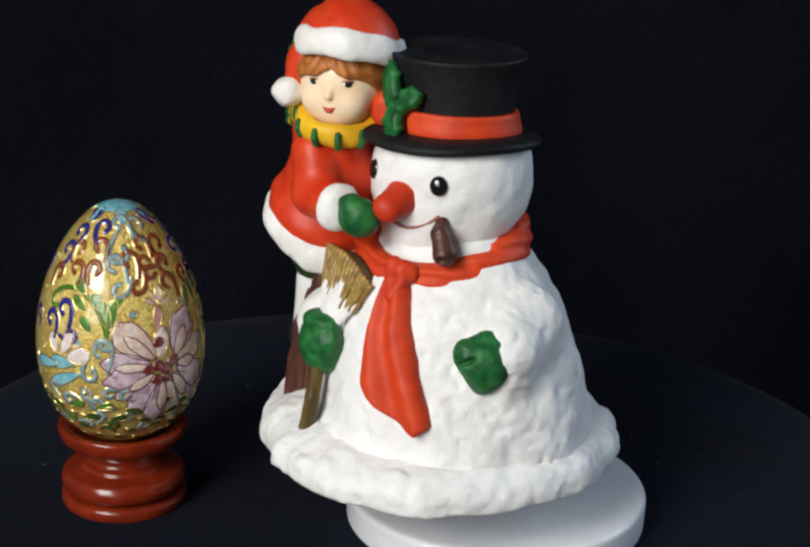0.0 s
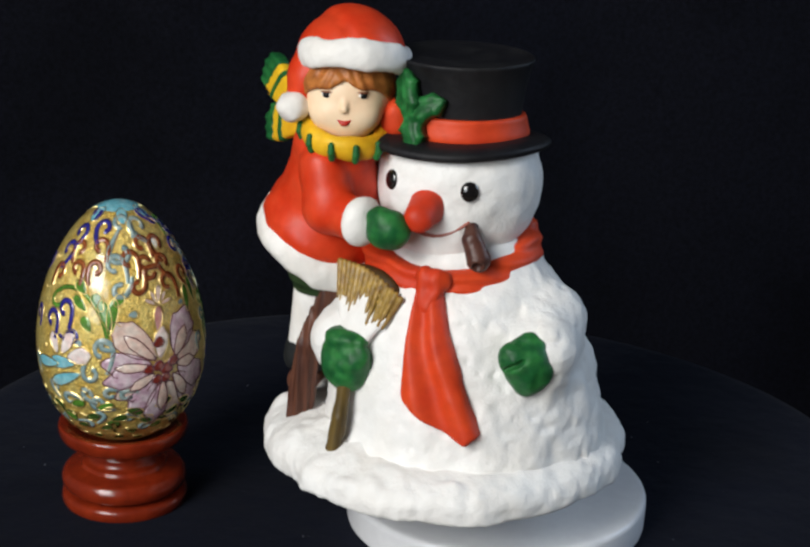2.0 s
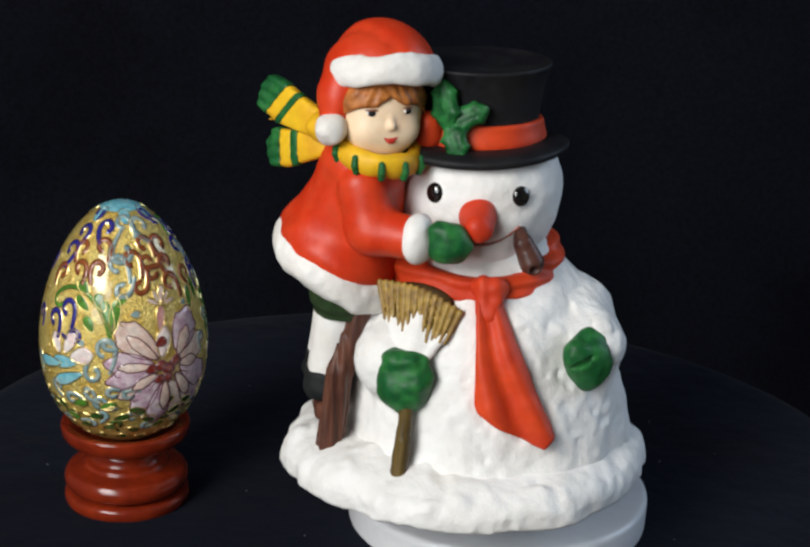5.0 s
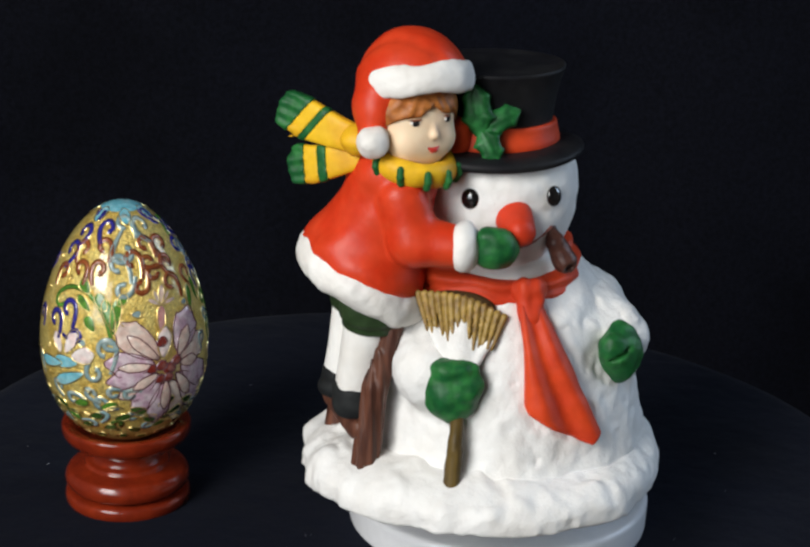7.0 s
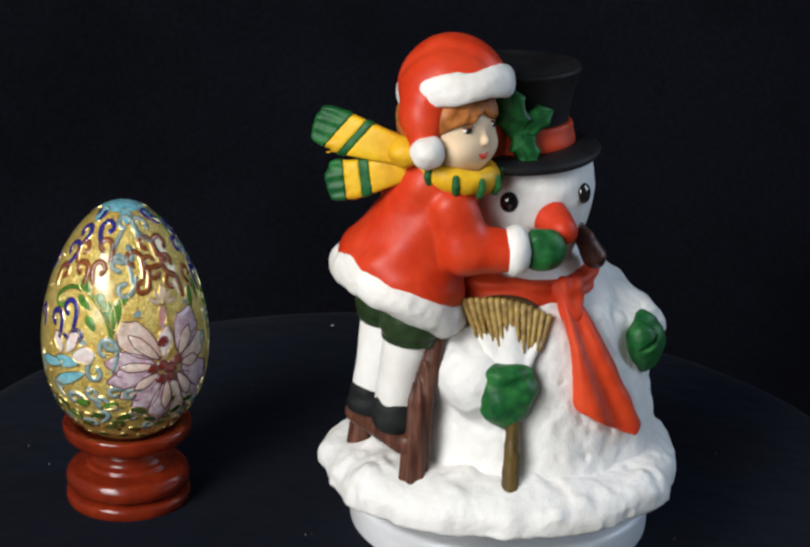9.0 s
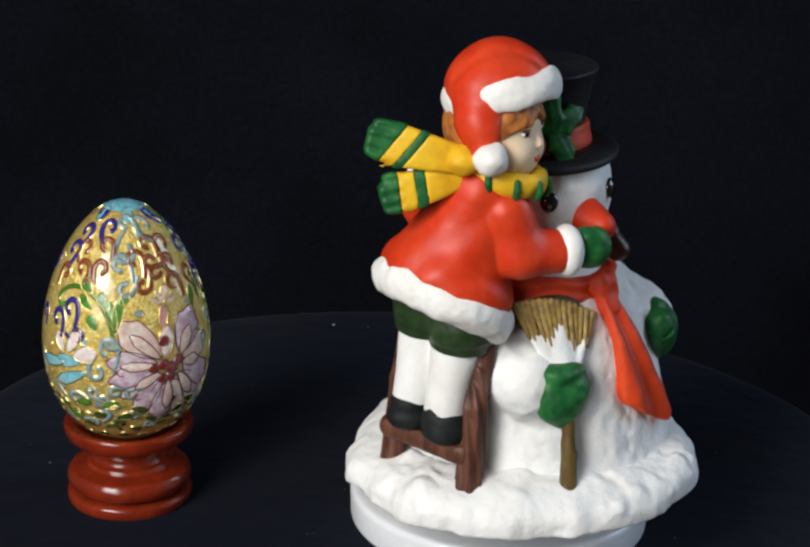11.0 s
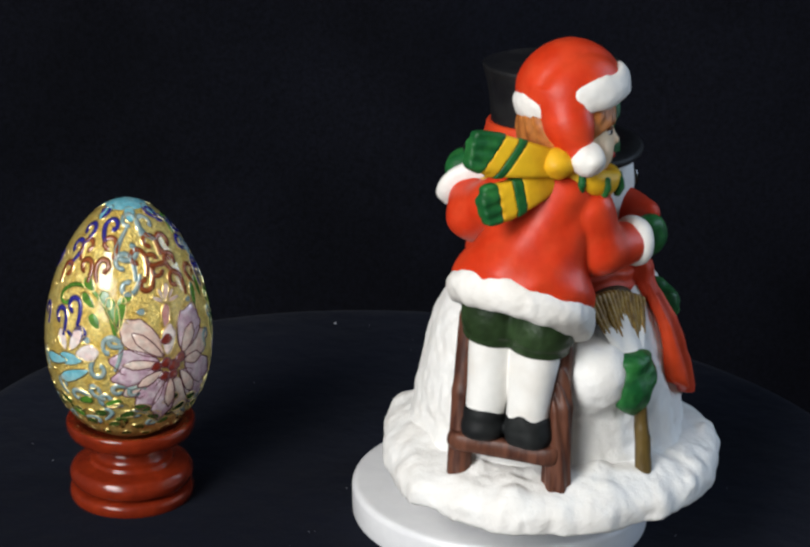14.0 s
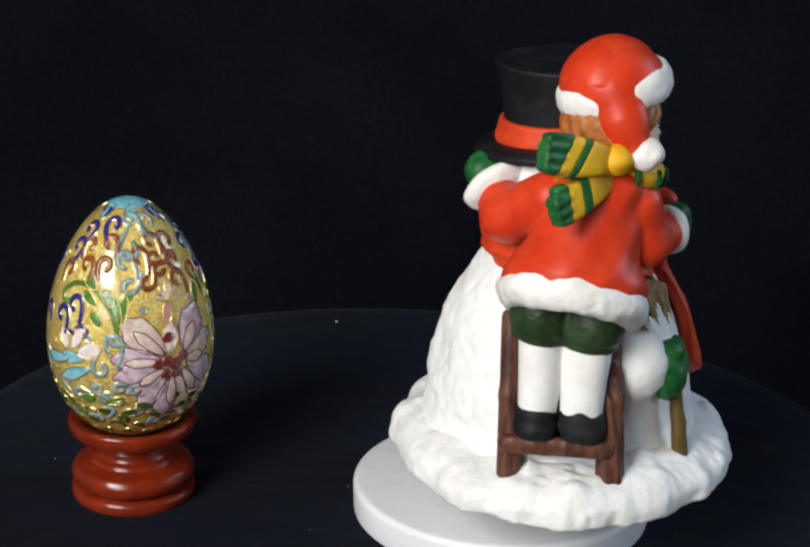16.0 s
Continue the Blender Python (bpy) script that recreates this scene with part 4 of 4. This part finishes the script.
def cloisonne_egg():
    prof = [(egg_r(57.5 - 36.2 * math.cos(math.pi * i / 90)), 57.5 - 36.2 * math.cos(math.pi * i / 90)) for i in range(91)]
    v, f = lathe(prof, 128)
    egg = tagged(new("cloisonne_egg"), "gilt cloisonne egg with coloured enamel scrolls and flowers", "egg")
    egg.location = (*EGG, 0)
    link_mesh("shell", v * MM, f, M_GOLD, egg, "gilt egg shell")
    navy = [(-46, 91.4, 1, 0.2, 1.9), (-46, 86.3, 1, -0.2, 2.7), (-9, 88.1, -1, 0.1, 2.8), (-51, 81.2, 1, -0.3, 3.1), (-78, 76.8, 1, -0.3, 1.9), (76, 91.0, -1, 0.3, 1.9), (81, 88.7, 1, 0.5, 1.8), (101, 84.5, 1, 0.4, 2.7), (87, 80.9, 1, 0.5, 3.0), (92, 74.8, 1, 0.5, 2.3), (-31, 66.3, 1, 0.1, 3.1), (-43, 62.5, 1, 0.1, 3.1), (-26, 60.8, 1, -1.7, 2.4), (-64, 62.3, 1, 0.2, 2.3)]
    rust = [(-33, 82.5, -1, 0.1, 2.6), (-8, 83.7, 1, 0.1, 2.7), (-49, 75.3, -1, -0.1, 2.7), (-28, 77.5, 1, 0.1, 2.6), (-10, 78.0, -1, 0, 2.7), (39, 84.0, 1, 0.2, 2.7), (59, 83.3, -1, 0.2, 3.1), (22, 80.2, 1, 0.1, 3.2), (40, 80.4, -1, 1.3, 2.3), (58, 78.7, -1, 0.4, 2.7), (28, 75.3, -1, 2.8, 2.4), (43, 77.5, 1, 1.8, 2.3), (55, 73.1, 1, 0.2, 3.1), (77, 74.2, -1, 0.4, 2.6)]
    pale = [(17, 89.2, 1, 0.2, 3.1), (46, 88.5, -1, 0.4, 3.2), (15, 84.3, 1, 2.9, 3.8), (9, 79.0, 1, 0.3, 3.4), (14, 74.9, -1, 2.6, 2.7), (-1, 55.9, 1, -0.1, 3.9), (-8, 51.5, 1, 2.9, 3.0), (3, 58.9, -1, 1.4, 1.6), (-25, 40.7, 1, 1.4, 2.3), (-2, 40.8, -1, 1.5, 2.7), (6, 44.2, 1, 1.5, 2.0), (-10, 43.1, -1, 1.0, 2.0), (17, 43.7, 1, 1.6, 1.9), (-39, 43.2, -1, 0.6, 2.0), (88, 60.4, 1, 0.2, 2.0), (77, 55.0, -1, 0.2, 2.0)]
    rnd = random.Random(11)
    for group, material in ((navy, E_NAVY), (rust, E_BROWN), (pale, E_SKY)):
        for az, z, mirror, turn, size in group:
            scroll(egg, az, z, size, turn, mirror, material)
    # gilt curls on the bare ground, and small scrolls round the lower part
    for k in range(70):
        curl(egg, -80 + (k * 61.8) % 170, 42 + 44 * ((k * 0.618 + 0.2) % 1), rnd.uniform(0.9, 1.4), rnd.uniform(-3, 3), rnd.choice((-1, 1)))
    for k in range(12):
        scroll(egg, -72 + 13 * k, 32.5 + 3.2 * (k % 2), 1.8, 1.2 + 0.9 * k, 1 if k % 2 else -1, E_SKY if k % 3 else E_DIMLEAF)
    # the far side carries the same kinds of scroll
    for k in range(44):
        az, z = 88 + (k * 61.8) % 184, 34 + 54 * ((k * 0.618) % 1)
        scroll(egg, az, z, rnd.uniform(2.4, 3.2), rnd.uniform(-0.8, 0.8), rnd.choice((-1, 1)), rnd.choice((E_NAVY, E_BROWN, E_SKY, E_LEAF)))
    # crown of pale blue at the tip
    for k in range(6):
        cell(egg, petal(0, 0, 5.6, 3.0, 1.57), 60 * k + 20, 89.6, E_TURQ, "petal")
    cap = [(egg_r(z) + 0.12, z + 0.12) for z in np.linspace(92.2, 93.68, 14)] + [(0, 93.86)]
    v, f = lathe(cap, 48)
    link_mesh("tip", v * MM, f, E_TURQ, egg, "turquoise enamel tip")
    # leaves on a curling vine
    leaves = [(-1, 68.2, 5.2, 1.9, 2.11), (4, 61.6, 9.6, 1.8, 1.42), (8, 69.7, 3.5, 1.6, 0.94), (-13, 67.9, 5.5, 1.6, 2.47), (-15, 72.5, 4.5, 1.9, 2.42), (-9, 62.3, 4.6, 1.8, 2.16), (5, 63.0, 8.3, 1.9, 1.91), (68, 64.7, 7.2, 1.6, 1.37), (80, 66.0, 7.2, 1.6, 1.6)]
    for az, z, ln, wide, turn in leaves:
        cell(egg, petal(0, 0, ln * 1.1, wide * 1.15, turn), az, z, E_LEAF, "leaf")
    turns = [(0, 0), (-1.3, 4.9), (-4.0, 9.1), (-8.9, 12.6), (-15.1, 13.1), (-19.9, 10.4), (-20.8, 7.5), (-18.3, 6.3), (-16.0, 7.8)]
    vine = soften(turns, 2)
    egg_ribbon("vine", [(x, y, 1.0) for x, y in vine], 0.62, 3, 61.0, 0.13, E_LEAF, egg)
    egg_ribbon("wire", [(x, y, 1.0) for x, y in vine], 0.82, 3, 61.0, 0.09, M_WIRE, egg)
    # the large pink flower: frilled outer petals, paler inner ones, dark red stamens
    outer = [(36, 54.5, 14.7, 4.2, 2.46), (32, 52.5, 12.5, 3.5, 3.07), (32, 50.9, 12.4, 2.9, -2.91), (34, 49.2, 11.3, 3.2, -2.62), (35, 47.5, 11.1, 3.2, -2.24), (39, 46.3, 12.5, 3.5, -1.69), (44, 46.6, 14.5, 3.7, -1.22), (50, 48.4, 16.6, 4.0, -0.86), (52, 50.5, 13.6, 3.7, -0.53), (52, 52.9, 10.3, 4.0, 0.31), (50, 54.7, 12.0, 4.6, 1.03)]
    inner = [(35, 53.8, 11.3, 2.1, 2.42), (32, 52.1, 10.0, 1.8, 3.12), (34, 49.7, 7.9, 1.9, -2.6), (40, 47.0, 9.6, 2.1, -1.52), (48, 48.6, 10.0, 2.2, -0.95), (51, 51.4, 6.8, 2.2, -0.08), (50, 53.9, 8.5, 2.6, 1.01), (38, 54.1, 8.9, 3.0, 1.4)]
    stamens = [(38, 58.1, 1.7), (30, 50.7, 1.5), (36, 47.3, 1.5), (43, 49.9, 1.9), (48, 51.8, 1.6), (37, 51.2, 1.7), (42, 47.4, 1.5)]
    # most wires here are coloured dark, in place of what gilt would reflect
    for k, (az, z, ln, wide, turn) in enumerate(outer):
        cell(egg, petal(0, 0, ln * 1.08, wide * 1.35, turn, 1.0, 36), az, z, E_PINK if k % 3 else E_ROSE, "petal", 0.10 + 0.035 * (k % 3), rim=E_DARK_WIRE)
    for k, (az, z, ln, wide, turn) in enumerate(inner):
        last = k == len(inner) - 1
        cell(egg, petal(0, 0, ln, wide, turn, 0.5, 28), az, z, E_WHITE if last else E_ROSE, "petal", 0.34 if last else 0.24 + 0.03 * (k % 2), rim=M_WIRE if last else E_DARK_WIRE)
    for az, z, size in stamens:
        cell(egg, petal(-size, 0, 2 * size, size * 1.05, 0.4), az, z, E_RED, "stamen", 0.42, rim=E_DARK_WIRE)
    neck = [(38, 61.5, 7.6, 1.8, 1.41), (41, 68.9, 4.4, 0.8, 2.64), (41, 69.1, 4.8, 0.8, 0.18), (41, 69.1, 5.5, 1.3, 1.33), (40, 68.9, 4.5, 0.8, 1.86), (41, 68.8, 5.0, 0.8, 0.85)]
    for az, z, ln, wide, turn in neck:
        cell(egg, petal(0, 0, ln, wide, turn), az, z, E_ROSE if ln < 6 else E_STEM, "stem" if ln > 6 else "petal", 0.2)
    # the small flower with turquoise and white petals
    left = [(-35, 54.4, 6.3, 1.9, 2.03), (-31, 54.8, 8.0, 2.1, 1.09), (-26, 54.0, 7.6, 2.7, 0.26), (-20, 52.7, 9.5, 2.1, -3.02), (-16, 49.9, 12.2, 1.9, -2.71), (-34, 51.4, 10.8, 1.8, -2.99), (-57, 44.9, 7.9, 1.3, 1.89)]
    for k, (az, z, ln, wide, turn) in enumerate(left):
        cell(egg, petal(0, 0, ln, wide * 1.2, turn, 0.3), az, z, E_WHITE if k in (0, 1, 2) else E_TURQ, "petal", 0.10 + 0.04 * (k % 3))
    for az, z, size in ((62, 68.0, 1.2), (21, 67.3, 1.4), (-18, 58.8, 1.4), (-14, 45.1, 1.2)):
        cell(egg, petal(-size, 0, 2 * size, size, 0), az, z, E_SKY, "dot")
    # leaves in three rows, darkened partly for the reflected cloth, and a few gilt ripples round the foot of the egg
    for row, k in [(r, c) for r in range(4) for c in range(17)]:
        cell(egg, petal(-2.6, 0, 5.3 - 0.6 * row, 1.75, 0.35 * (-1) ** k), (k + 0.5 * (row % 2)) * 360 / 17, 39.0 - 3.9 * row, E_DIMLEAF if (k + row) % 4 else E_LEAF, "leaf", 0.15)
    for k in range(14):
        path = [(-2.4 + 4.8 * i / 9, 0.9 * math.sin(math.pi * i / 9), 1.0) for i in range(10)]
        egg_ribbon("ripple", path, 0.24, k * 360 / 14 + 4, 39.0 - 3.4 * (k % 3), 0.22, M_WIRE, egg)


egg_stand()
cloisonne_egg()


# ---- lint on the cloth ----
def lint():
    rnd = random.Random(9)
    verts, faces = [], []
    spots = [(-0.0645, 0.146), (-0.066, -0.035), (-0.055, -0.022), (-0.012, 0.14)]
    spots += [(TABLE[0] + 0.13 * math.sqrt(rnd.random()) * math.cos(a), TABLE[1] + 0.13 * math.sqrt(rnd.random()) * math.sin(a)) for a in [rnd.uniform(0, 6.28) for _ in range(36)]]
    for k, (x, y) in enumerate(spots):
        s = 0.0006 if k == 0 else rnd.uniform(0.00010, 0.00022)
        b = len(verts)
        verts += [(x + s * dx, y + s * dy, 0.0012 + s * dz) for dx, dy, dz in ((-1, 0, 0), (1, 0.2, 0), (0, 1, 0), (0, -1, 0), (0, 0, 0.9), (0, 0, -0.6))]
        faces += [(b + i, b + j, b + 4) for i, j in ((0, 3), (3, 1), (1, 2), (2, 0))] + [(b + j, b + i, b + 5) for i, j in ((0, 3), (3, 1), (1, 2), (2, 0))]
    tagged(link_mesh("lint", verts, faces, M_LINT, smooth=False), "tiny pale lint specks on black cloth", "lint", kind="stuff")


lint()


# ---- what moves: the figurine turns on its spindle ----
def motions():
    walk(figurine, [(0.0, pose(0, 0, 0, 0, 0, 0.0)), (2.0, pose(0, 0, 0, 0, 0, 15.2)), (4.0, pose(0, 0, 0, 0, 0, 30.0)),
                    (6.5, pose(0, 0, 0, 0, 0, 48.1)), (9.0, pose(0, 0, 0, 0, 0, 66.4)), (11.5, pose(0, 0, 0, 0, 0, 84.95)),
                    (14.0, pose(0, 0, 0, 0, 0, 103.4)), (16.0, pose(0, 0, 0, 0, 0, 118.16))])


motions()
